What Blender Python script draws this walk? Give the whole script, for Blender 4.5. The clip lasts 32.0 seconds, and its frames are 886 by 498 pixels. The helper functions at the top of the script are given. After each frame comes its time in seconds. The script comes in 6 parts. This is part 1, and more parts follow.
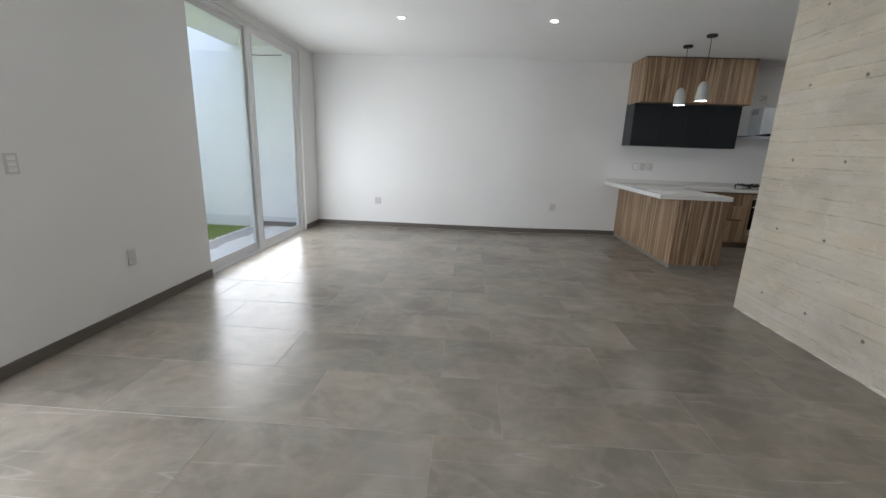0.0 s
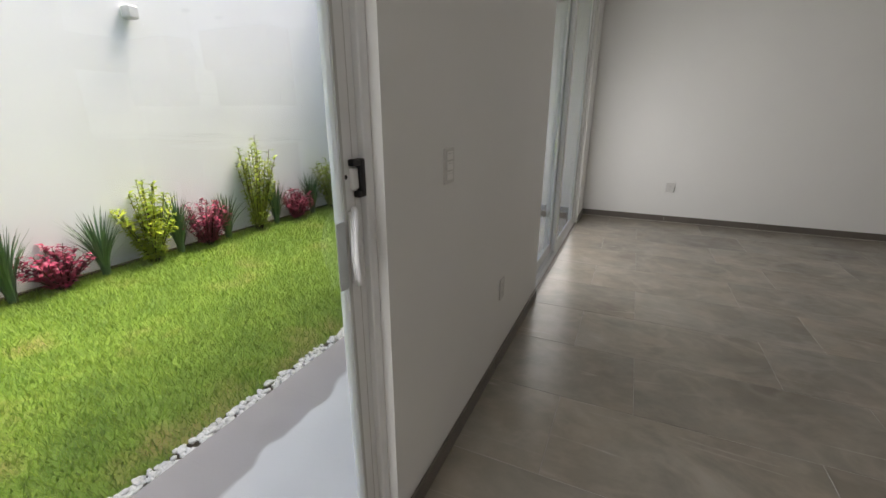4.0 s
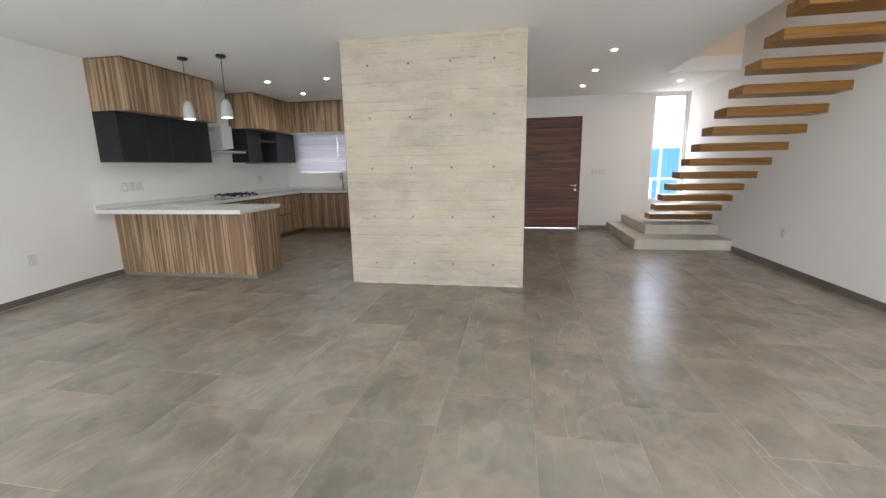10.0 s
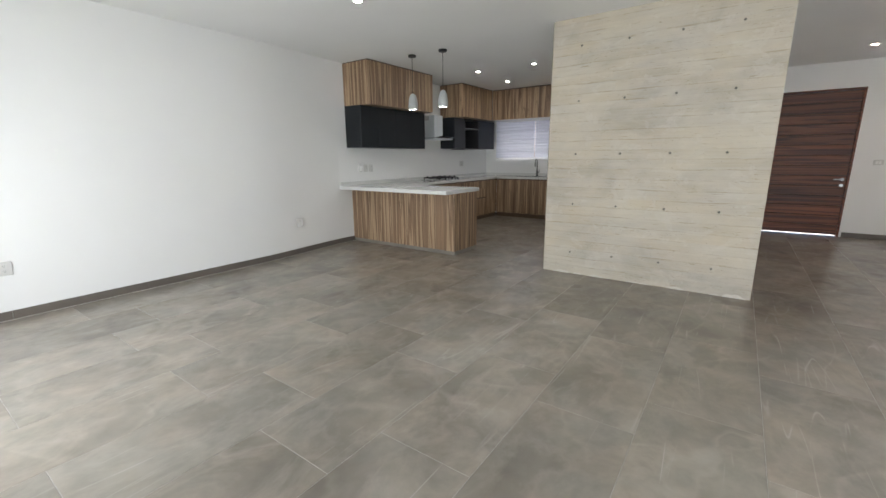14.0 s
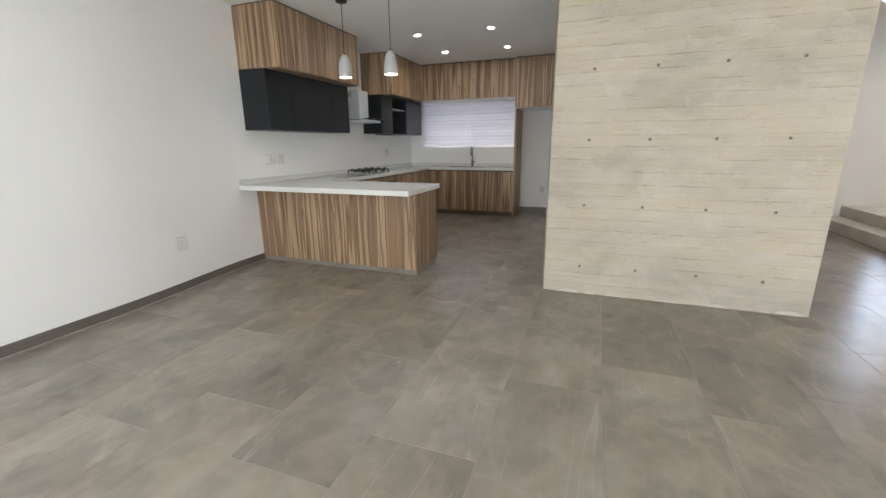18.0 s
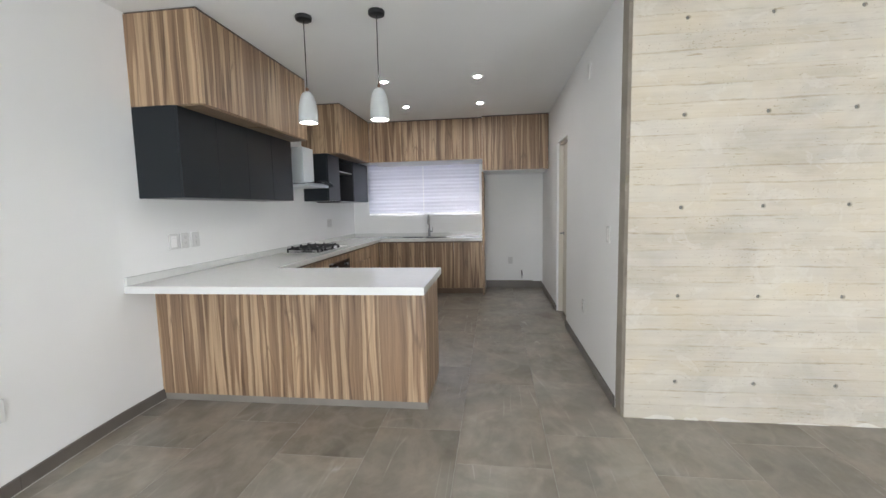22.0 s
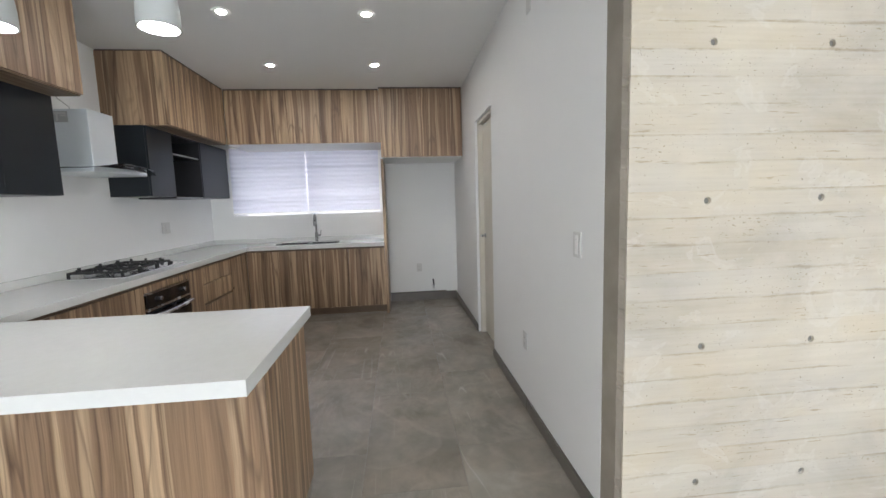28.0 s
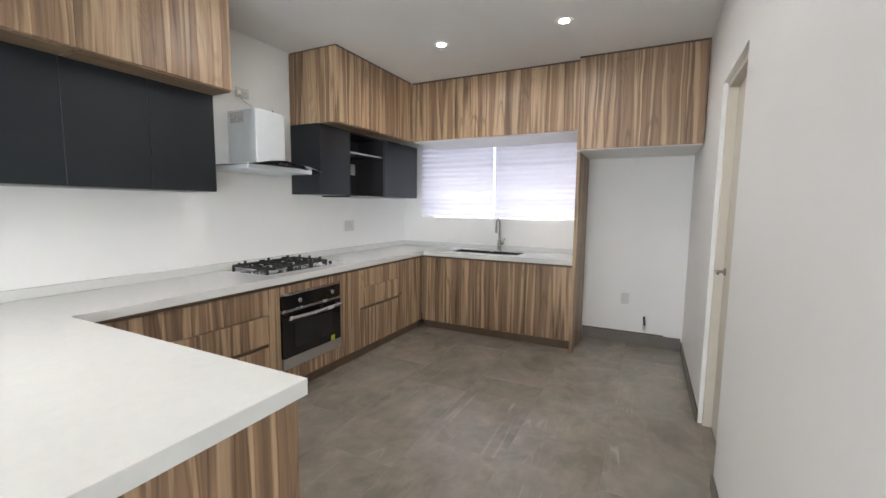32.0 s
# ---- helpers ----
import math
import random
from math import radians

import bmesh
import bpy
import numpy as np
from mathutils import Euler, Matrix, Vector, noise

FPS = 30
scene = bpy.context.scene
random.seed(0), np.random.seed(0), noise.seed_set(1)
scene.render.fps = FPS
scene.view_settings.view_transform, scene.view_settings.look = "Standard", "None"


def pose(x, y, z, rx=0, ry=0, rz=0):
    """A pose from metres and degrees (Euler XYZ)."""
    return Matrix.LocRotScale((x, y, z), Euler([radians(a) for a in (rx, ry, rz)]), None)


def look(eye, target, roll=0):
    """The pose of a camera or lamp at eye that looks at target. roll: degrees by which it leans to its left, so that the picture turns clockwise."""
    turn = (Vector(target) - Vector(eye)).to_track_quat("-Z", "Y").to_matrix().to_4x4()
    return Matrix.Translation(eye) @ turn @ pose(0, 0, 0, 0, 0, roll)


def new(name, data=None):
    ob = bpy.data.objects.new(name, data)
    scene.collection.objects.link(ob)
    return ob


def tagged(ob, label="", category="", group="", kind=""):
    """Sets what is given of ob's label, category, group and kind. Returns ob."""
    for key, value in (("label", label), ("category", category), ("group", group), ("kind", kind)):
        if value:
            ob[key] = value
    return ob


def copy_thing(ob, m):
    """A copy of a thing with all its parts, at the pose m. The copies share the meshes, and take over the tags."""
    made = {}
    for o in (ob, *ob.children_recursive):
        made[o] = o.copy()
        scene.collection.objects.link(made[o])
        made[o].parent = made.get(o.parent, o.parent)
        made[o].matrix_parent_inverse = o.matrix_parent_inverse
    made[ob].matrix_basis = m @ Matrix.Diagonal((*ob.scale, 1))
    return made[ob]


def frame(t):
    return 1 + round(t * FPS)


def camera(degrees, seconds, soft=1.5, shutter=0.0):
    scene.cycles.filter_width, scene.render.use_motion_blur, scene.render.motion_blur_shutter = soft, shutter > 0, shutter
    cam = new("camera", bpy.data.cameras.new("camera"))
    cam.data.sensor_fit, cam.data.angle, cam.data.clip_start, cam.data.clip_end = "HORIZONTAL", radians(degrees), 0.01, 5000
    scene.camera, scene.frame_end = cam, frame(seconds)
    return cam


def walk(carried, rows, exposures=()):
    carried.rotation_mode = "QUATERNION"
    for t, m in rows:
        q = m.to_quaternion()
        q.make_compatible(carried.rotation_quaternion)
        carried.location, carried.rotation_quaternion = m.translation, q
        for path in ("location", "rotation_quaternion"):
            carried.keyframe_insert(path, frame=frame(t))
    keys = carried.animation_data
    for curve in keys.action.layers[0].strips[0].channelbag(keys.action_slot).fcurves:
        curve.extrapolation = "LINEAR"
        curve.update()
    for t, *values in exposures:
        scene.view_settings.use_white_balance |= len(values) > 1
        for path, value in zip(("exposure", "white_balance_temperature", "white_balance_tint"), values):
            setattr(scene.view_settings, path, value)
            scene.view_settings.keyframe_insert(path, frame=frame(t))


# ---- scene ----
cam = camera(94.3, 32.0)
PATH = [
    (0, (-0.038, 0.097, 1.373), (-0.137, 2.037, 0.896), 2.1),
    (0.5, (-0.305, 0.178, 1.379), (-0.495, 2.095, 0.84), 2.1),
    (1, (-0.591, 0.3, 1.374), (-1.035, 2.183, 0.868), 1.2),
    (1.5, (-0.879, 0.372, 1.361), (-1.428, 2.213, 0.806), 2.0),
    (2, (-1.141, 0.429, 1.377), (-1.743, 2.237, 0.769), 0.1),
    (2.5, (-1.411, 0.55, 1.383), (-2.293, 2.251, 0.812), -0.5),
    (4.5, (-2.175, 1.301, 1.334), (-2.813, 3.077, 0.671), 1.1),
    (4.7, (-2.204, 1.414, 1.322), (-2.551, 3.271, 0.665), 1.1),
    (5, (-2.242, 1.55, 1.335), (-2.148, 3.432, 0.664), 1.5),
    (6, (-2.135, 1.881, 1.351), (-1.248, 3.563, 0.73), 2.3),
    (6.5, (-2.151, 2.043, 1.376), (-0.974, 3.555, 0.804), -0.4),
    (7, (-2.148, 2.103, 1.299), (-0.721, 3.41, 0.793), -0.6),
    (7.5, (-2.104, 2.062, 1.354), (-0.446, 3.075, 0.879), -1.0),
    (8, (-2.103, 2.006, 1.38), (-0.271, 2.648, 0.9), -1.4),
    (8.5, (-2.111, 1.968, 1.382), (-0.204, 2.363, 0.93), -1.1),
    (9, (-2.098, 1.971, 1.411), (-0.175, 2.3, 0.972), -0.8),
    (9.5, (-2.106, 1.962, 1.386), (-0.176, 2.289, 0.979), -1.0),
    (10, (-2.111, 1.964, 1.386), (-0.18, 2.309, 0.994), -1.0),
    (10.5, (-2.119, 1.962, 1.384), (-0.196, 2.354, 1.0), -1.1),
    (11, (-2.119, 1.965, 1.389), (-0.213, 2.43, 1.004), -1.0),
    (11.5, (-2.122, 1.979, 1.379), (-0.24, 2.538, 0.993), -0.9),
    (12, (-2.124, 1.994, 1.366), (-0.28, 2.665, 0.979), -0.7),
    (12.5, (-2.128, 2.022, 1.375), (-0.331, 2.806, 0.977), -0.5),
    (13, (-2.134, 2.046, 1.361), (-0.393, 2.943, 0.956), -0.3),
    (13.5, (-2.133, 2.068, 1.359), (-0.458, 3.08, 0.944), -0.5),
    (14, (-2.154, 2.099, 1.355), (-0.563, 3.231, 0.92), -0.5),
    (14.5, (-2.16, 2.113, 1.349), (-0.683, 3.381, 0.889), -0.7),
    (16.5, (-1.633, 2.814, 1.338), (-0.078, 3.908, 0.717), -1.7),
    (17, (-1.489, 3.04, 1.289), (0.167, 3.926, 0.602), -0.5),
    (17.5, (-1.371, 3.317, 1.316), (0.363, 4.102, 0.704), 0.2),
    (18, (-1.274, 3.557, 1.35), (0.547, 4.22, 0.857), -0.4),
    (18.5, (-1.21, 3.758, 1.377), (0.639, 4.417, 0.995), -0.5),
    (19, (-1.067, 3.972, 1.389), (0.804, 4.628, 1.123), -0.7),
    (19.5, (-0.954, 4.158, 1.389), (0.926, 4.793, 1.14), -0.8),
    (20, (-0.818, 4.341, 1.399), (1.09, 4.875, 1.127), -1.1),
    (20.5, (-0.661, 4.454, 1.381), (1.262, 4.96, 1.166), -1.4),
    (21, (-0.494, 4.571, 1.398), (1.456, 4.971, 1.204), -0.2),
    (21.5, (-0.325, 4.678, 1.398), (1.644, 4.975, 1.217), -0.7),
    (22, (-0.171, 4.771, 1.406), (1.804, 5.02, 1.208), -1.2),
    (22.5, (0.003, 4.818, 1.399), (1.971, 5.126, 1.219), -1.5),
    (23, (0.184, 4.856, 1.414), (2.157, 5.139, 1.247), -1.1),
    (23.5, (0.313, 4.902, 1.415), (2.298, 5.113, 1.299), -1.2),
    (24, (0.392, 4.949, 1.428), (2.377, 5.179, 1.345), -1.5),
    (24.5, (0.4, 4.935, 1.42), (2.383, 5.171, 1.31), -1.1),
    (25, (0.399, 4.95, 1.419), (2.387, 5.129, 1.284), -1.2),
    (25.5, (0.424, 4.981, 1.402), (2.418, 5.044, 1.255), -1.0),
    (26, (0.495, 4.959, 1.395), (2.488, 4.907, 1.237), -1.0),
    (26.5, (0.657, 4.899, 1.406), (2.648, 4.76, 1.277), -1.4),
    (28.5, (1.275, 4.637, 1.401), (3.25, 4.443, 1.146), -2.0),
    (29, (1.404, 4.48, 1.41), (3.391, 4.432, 1.186), -2.4),
    (29.5, (1.517, 4.419, 1.414), (3.502, 4.366, 1.182), -1.3),
    (30, (1.7, 4.367, 1.433), (3.69, 4.41, 1.236), 1.0),
    (30.5, (1.834, 4.341, 1.427), (3.792, 4.674, 1.192), 0.7),
    (31, (1.992, 4.289, 1.436), (3.85, 4.992, 1.198), 1.3),
    (31.5, (2.12, 4.279, 1.422), (3.915, 5.111, 1.125), 1.2),
    (32, (2.272, 4.319, 1.435), (4.052, 5.207, 1.23), 0.6),
]
walk(cam, [(t, look(eye, target, roll)) for t, eye, target, roll in PATH],
     [(0, 2.35, 6450, 12), (1, 2.12, 6450, 12), (2, 1.68, 6550, 12), (2.5, 1.6, 6550, 12), (4.5, 1.5, 7250, 14), (4.75, 1.6, 7250, 14), (5, 2.4, 6750, 11),
      (6, 2.56, 6650, 11), (7, 2.68, 6700, 11), (9, 2.96, 6750, 12), (11, 2.96, 6700, 12), (13, 2.81, 6600, 11), (14.5, 2.78, 6550, 10), (16.5, 2.95, 6800, 11),
      (19, 3.05, 6700, 11), (21, 3.31, 6500, 11), (23, 3.40, 6400, 11), (26, 3.44, 6400, 11), (28.5, 3.44, 6350, 11), (30, 3.56, 6400, 11), (32, 3.86, 6550, 12)])

# ---- world, sun, exposure ----
world = bpy.data.worlds.new("sky")
scene.world = world
world.use_nodes = True
wn = world.node_tree
bg = wn.nodes["Background"]
sky = wn.nodes.new("ShaderNodeTexSky")
sky.sky_type = "NISHITA"
sky.sun_disc = False
sky.sun_elevation, sky.sun_rotation = radians(66), radians(20)
sky.air_density, sky.dust_density, sky.ozone_density = 1.0, 4.0, 1.0
wn.links.new(sky.outputs[0], bg.inputs[0])
bg.inputs[1].default_value = 0.15


def lamp(name, kind, m, energy, colour=(1, 1, 1), size=1.0, size_y=None):
    data = bpy.data.lights.new(name, kind)
    data.energy, data.color = energy, colour
    if kind == "AREA":
        data.shape = "RECTANGLE" if size_y else "DISK"
        data.size = size
        if size_y:
            data.size_y = size_y
    if kind == "SUN":
        data.angle = size
    ob = new(name, data)
    ob.matrix_world = m
    return ob


lamp("sun", "SUN", look((0, 0, 20), (-3.2, -8.0, 1)), 2.0, (1.0, 0.98, 0.95), radians(30))
# daylight in the openings
lamp("daylight_garden_door", "AREA", look((-2.658, 0.73, 1.2), (0, 0.73, 1.2)), 14.5, (0.92, 0.96, 1.0), 2.0, 2.2)
lamp("daylight_patio_window", "AREA", look((-2.658, 5.27, 0.98), (0, 5.27, 0.98)), 11.0, (0.92, 0.96, 1.0), 2.3, 1.75)
lamp("daylight_kitchen_window", "AREA", look((7.24, 6.0, 1.75), (4, 6.0, 1.75)), 0.25, (0.93, 0.95, 1.0), 1.9, 0.9)
lamp("daylight_stair_window", "AREA", look((7.195, -1.08, 1.7), (4, -1.08, 1.7)), 0.85, (1.0, 0.93, 0.89), 0.6, 2.1)
# fill lamp added at an unseen upper opening to warm and brighten the stairwell
lamp("upper_stair_fill", "AREA", look((-0.58, -0.9, 4.3), (4, -0.9, 3.3)), 4.2, (1.0, 0.82, 0.66), 0.9, 1.3)

# ---- materials ----


def material(name):
    m = bpy.data.materials.new(name)
    m.use_nodes = True
    nt = m.node_tree
    return m, nt, nt.nodes["Principled BSDF"]


def nd(nt, kind, **values):
    n = nt.nodes.new(kind)
    for k, v in values.items():
        n.inputs[k.replace("_", " ")].default_value = v
    return n


def coords(nt, scale=(1, 1, 1), shift=0.0):
    """World place, scaled, with an offset of its own for every object."""
    geo = nt.nodes.new("ShaderNodeNewGeometry")
    mp = nt.nodes.new("ShaderNodeMapping")
    mp.inputs["Scale"].default_value = scale
    nt.links.new(geo.outputs["Position"], mp.inputs["Vector"])
    if shift:
        info = nt.nodes.new("ShaderNodeObjectInfo")
        mul = nt.nodes.new("ShaderNodeMath")
        mul.operation = "MULTIPLY"
        mul.inputs[1].default_value = shift
        nt.links.new(info.outputs["Random"], mul.inputs[0])
        nt.links.new(mul.outputs[0], mp.inputs["Location"])
    return mp.outputs[0]


def noise_tex(nt, vec, scale, detail=4.0, rough=0.55, distort=0.0):
    n = nd(nt, "ShaderNodeTexNoise", Scale=scale, Detail=detail, Roughness=rough, Distortion=distort)
    nt.links.new(vec, n.inputs["Vector"])
    return n.outputs[0]


def ramp(nt, fac, stops):
    r = nt.nodes.new("ShaderNodeValToRGB")
    el = r.color_ramp.elements
    el[1].position, el[1].color = stops[-1][0], (*stops[-1][1], 1)
    el[0].position, el[0].color = stops[0][0], (*stops[0][1], 1)
    for p, c in stops[1:-1]:
        el.new(p).color = (*c, 1)
    nt.links.new(fac, r.inputs[0])
    return r.outputs[0]


def mix(nt, fac, a, b, how="MIX"):
    n = nt.nodes.new("ShaderNodeMix")
    n.data_type, n.blend_type = "RGBA", how
    for socket, v in ((n.inputs[0], fac), (n.inputs[6], a), (n.inputs[7], b)):
        if isinstance(v, (int, float)):
            socket.default_value = v
        elif isinstance(v, tuple):
            socket.default_value = (*v, 1)
        else:
            nt.links.new(v, socket)
    return n.outputs[2]


def bump(nt, p, height, strength=0.2, distance=0.002):
    b = nd(nt, "ShaderNodeBump", Strength=strength, Distance=distance)
    nt.links.new(height, b.inputs["Height"])
    nt.links.new(b.outputs[0], p.inputs["Normal"])


def simple(name, colour, rough=0.5, metal=0.0, vary=0.06, scale=6.0, grain=0.0, grain_scale=150.0, coat=0.0):
    """A plain surface with two scales of unevenness."""
    m, nt, p = material(name)
    vec = coords(nt, shift=20.0)
    big = noise_tex(nt, vec, scale)
    c = ramp(nt, big, [(0.3, tuple(v * (1 - vary) for v in colour)), (0.7, tuple(min(1, v * (1 + vary)) for v in colour))])
    nt.links.new(c, p.inputs["Base Color"])
    p.inputs["Metallic"].default_value = metal
    r = nd(nt, "ShaderNodeMapRange")
    r.inputs["To Min"].default_value, r.inputs["To Max"].default_value = max(0.02, rough - 0.06), rough + 0.06
    nt.links.new(noise_tex(nt, vec, scale * 3), r.inputs["Value"])
    nt.links.new(r.outputs[0], p.inputs["Roughness"])
    if coat:
        p.inputs["Coat Weight"].default_value = coat
        p.inputs["Coat Roughness"].default_value = 0.08
    if grain:
        bump(nt, p, noise_tex(nt, vec, grain_scale, 3), grain)
    return m


def wood(name, dark, mid, light, along, fine=1.0, rough=0.4, coat=0.0, contrast=1.0, own=0.0):
    """Streaked wood; along is the axis of the grain."""
    m, nt, p = material(name)
    s = [15.0 * fine] * 3
    s["xyz".index(along)] = 0.42 * fine
    vec = coords(nt, tuple(s), 37.0)
    a = noise_tex(nt, vec, 1.0, 2.5, 0.5, 0.5)
    s2 = [150.0 * fine] * 3
    s2["xyz".index(along)] = 2.6 * fine
    b = noise_tex(nt, coords(nt, tuple(s2), 11.0), 1.0, 3.0, 0.6, 0.3)
    s3 = [38.0 * fine] * 3
    s3["xyz".index(along)] = 0.7 * fine
    d = noise_tex(nt, coords(nt, tuple(s3), 23.0), 1.0, 2.0, 0.5, 0.6)
    bands = [(0.29, dark), (0.37, mid), (0.43, light), (0.49, light), (0.515, dark), (0.535, mid), (0.60, light), (0.66, mid), (0.74, dark)]
    c = ramp(nt, a, bands)
    f = ramp(nt, b, [(0.36, (0.60, 0.56, 0.52)), (0.60, (1, 1, 1))])
    g = ramp(nt, d, [(0.36, (0.55, 0.50, 0.46)), (0.46, (1, 1, 1))])
    c = mix(nt, 0.6 * contrast, c, f, "MULTIPLY")
    c = mix(nt, 0.45 * contrast, c, g, "MULTIPLY")
    info = nt.nodes.new("ShaderNodeObjectInfo")
    c = mix(nt, 1.0, c, ramp(nt, info.outputs["Random"], [(0.0, (1 - own, 1 - own, 1 - own)), (1.0, (1 + own, 1 + 0.9 * own, 1 + 0.8 * own))]), "MULTIPLY")
    nt.links.new(c, p.inputs["Base Color"])
    p.inputs["Roughness"].default_value = rough
    if coat:
        p.inputs["Coat Weight"].default_value = coat
        p.inputs["Coat Roughness"].default_value = 0.12
    bump(nt, p, b, 0.12, 0.001)
    return m


WALL = simple("wall_paint", (0.80, 0.80, 0.79), 0.55, vary=0.015, scale=1.3, grain=0.06, grain_scale=60)
CEIL = simple("ceiling_paint", (0.80, 0.80, 0.79), 0.7, vary=0.015, scale=1.0, grain=0.05, grain_scale=60)
PLASTER_OUT = simple("garden_plaster", (0.71, 0.72, 0.73), 0.8, vary=0.05, scale=0.7, grain=0.3, grain_scale=45)
ALU = simple("white_aluminium", (0.82, 0.83, 0.84), 0.35, vary=0.02)
PLASTIC = simple("white_plastic", (0.82, 0.815, 0.80), 0.35, vary=0.02)
PLATE = simple("light_grey_plate", (0.63, 0.625, 0.61), 0.4, vary=0.02)
PLASTIC_GREY = simple("grey_plastic", (0.55, 0.55, 0.54), 0.4, vary=0.02)
BLACK = simple("black_plastic", (0.012, 0.012, 0.013), 0.4, vary=0.1)
STEEL = simple("brushed_steel", (0.60, 0.60, 0.60), 0.26, 1.0, vary=0.02, scale=4)
STEEL_DULL = simple("satin_steel", (0.52, 0.52, 0.52), 0.36, 1.0, vary=0.02, scale=4)
HOOD_STEEL = simple("film_covered_steel", (0.68, 0.72, 0.745), 0.40, 0.35, vary=0.02, scale=2)
TAP_STEEL = simple("dark_nickel", (0.30, 0.30, 0.30), 0.28, 1.0, vary=0.02, scale=3)
BOWL_STEEL = simple("dark_sink_steel", (0.07, 0.07, 0.075), 0.4, 1.0, vary=0.05, scale=8)
TRAY_STEEL = simple("polished_steel", (0.72, 0.72, 0.72), 0.16, 1.0, vary=0.02, scale=4)
IRON = simple("cast_iron", (0.014, 0.014, 0.015), 0.55, vary=0.2, grain=0.3)
BLACK_GLASS = simple("black_glass", (0.006, 0.006, 0.007), 0.06, vary=0.1)
GRAPHITE, _, coated = material("graphite_lacquer")
coated.inputs["Base Color"].default_value = (0.0112, 0.0146, 0.0182, 1)
coated.inputs["Roughness"].default_value = 0.32
coated.inputs["Specular IOR Level"].default_value = 0.38
EDGE_GREY = simple("grey_edging", (0.22, 0.22, 0.225), 0.4, vary=0.04)
GRAPHITE_IN = simple("graphite_inside", (0.018, 0.018, 0.02), 0.5, vary=0.08)
QUARTZ = simple("white_quartz", (0.675, 0.68, 0.66), 0.08, vary=0.02, scale=30)


def make_laminate():
    """Upright streaks in cream and brown of many widths, wavy dark lines and fine grain."""
    m, nt, p = material("streaked_laminate")

    def calc(op, a, b=None):
        n = nt.nodes.new("ShaderNodeMath")
        n.operation = op
        for k, v in enumerate((a, b)):
            if isinstance(v, (int, float)):
                n.inputs[k].default_value = v
            elif v is not None:
                nt.links.new(v, n.inputs[k])
        return n.outputs[0]

    sep = nt.nodes.new("ShaderNodeSeparateXYZ")
    nt.links.new(coords(nt, (1, 1, 1), 31.0), sep.inputs[0])
    sway = noise_tex(nt, coords(nt, (6, 6, 1.6), 13.0), 1.0, 3, 0.5)
    across = calc("ADD", calc("ADD", sep.outputs[0], sep.outputs[1]), calc("MULTIPLY", sway, 0.045))

    def streaks(scale, rise, detail, rough):
        """Noise along the across axis that changes slowly with height."""
        v = nt.nodes.new("ShaderNodeCombineXYZ")
        nt.links.new(calc("MULTIPLY", across, scale), v.inputs[0])
        nt.links.new(calc("MULTIPLY", sep.outputs[2], rise), v.inputs[1])
        return noise_tex(nt, v.outputs[0], 1.0, detail, rough)

    dark, mid, light = (0.150, 0.092, 0.056), (0.274, 0.177, 0.108), (0.462, 0.328, 0.206)
    c = ramp(nt, streaks(8.5, 0.2, 2.0, 0.5), [(0.27, dark), (0.34, mid), (0.44, mid), (0.462, light), (0.515, light), (0.535, mid), (0.555, dark), (0.565, mid), (0.61, mid), (0.63, light), (0.69, light), (0.74, mid)])
    broad = streaks(28.0, 0.5, 2.5, 0.6)
    c = mix(nt, 0.72, c, ramp(nt, broad, [(0.33, (0.58, 0.54, 0.50)), (0.48, (0.97, 0.97, 0.97)), (0.66, (1.18, 1.16, 1.13))]), "MULTIPLY")
    fine = streaks(85.0, 1.2, 3, 0.6)
    c = mix(nt, 0.45, c, ramp(nt, fine, [(0.32, (0.62, 0.58, 0.54)), (0.50, (1.0, 1.0, 1.0)), (0.68, (1.08, 1.07, 1.06))]), "MULTIPLY")
    lines = streaks(7.0, 0.4, 1.5, 0.4)
    c = mix(nt, ramp(nt, lines, [(0.486, (0, 0, 0)), (0.497, (0.55, 0.55, 0.55)), (0.504, (0, 0, 0))]), c, (0.115, 0.075, 0.046))
    grain = noise_tex(nt, coords(nt, (190, 190, 4.0), 11.0), 1.0, 3, 0.6, 0.3)
    c = mix(nt, 0.4, c, ramp(nt, grain, [(0.34, (0.66, 0.62, 0.58)), (0.62, (1.04, 1.04, 1.04))]), "MULTIPLY")
    # flame figure here and there
    ring = noise_tex(nt, coords(nt, (7, 7, 1.2), 23.0), 1.0, 1.5, 0.4, 0.5)
    wave = calc("FRACT", calc("MULTIPLY", ring, 14.0))
    gate = ramp(nt, noise_tex(nt, coords(nt, (5, 5, 0.6), 3.0), 1.0, 2), [(0.55, (0, 0, 0)), (0.66, (1, 1, 1))])
    c = mix(nt, gate, c, mix(nt, 0.4, c, ramp(nt, wave, [(0.0, (0.58, 0.52, 0.46)), (0.30, (1, 1, 1)), (0.8, (1.05, 1.04, 1.03)), (1.0, (0.58, 0.52, 0.46))]), "MULTIPLY"))
    nt.links.new(c, p.inputs["Base Color"])
    p.inputs["Roughness"].default_value = 0.42
    bump(nt, p, grain, 0.12, 0.001)
    return m


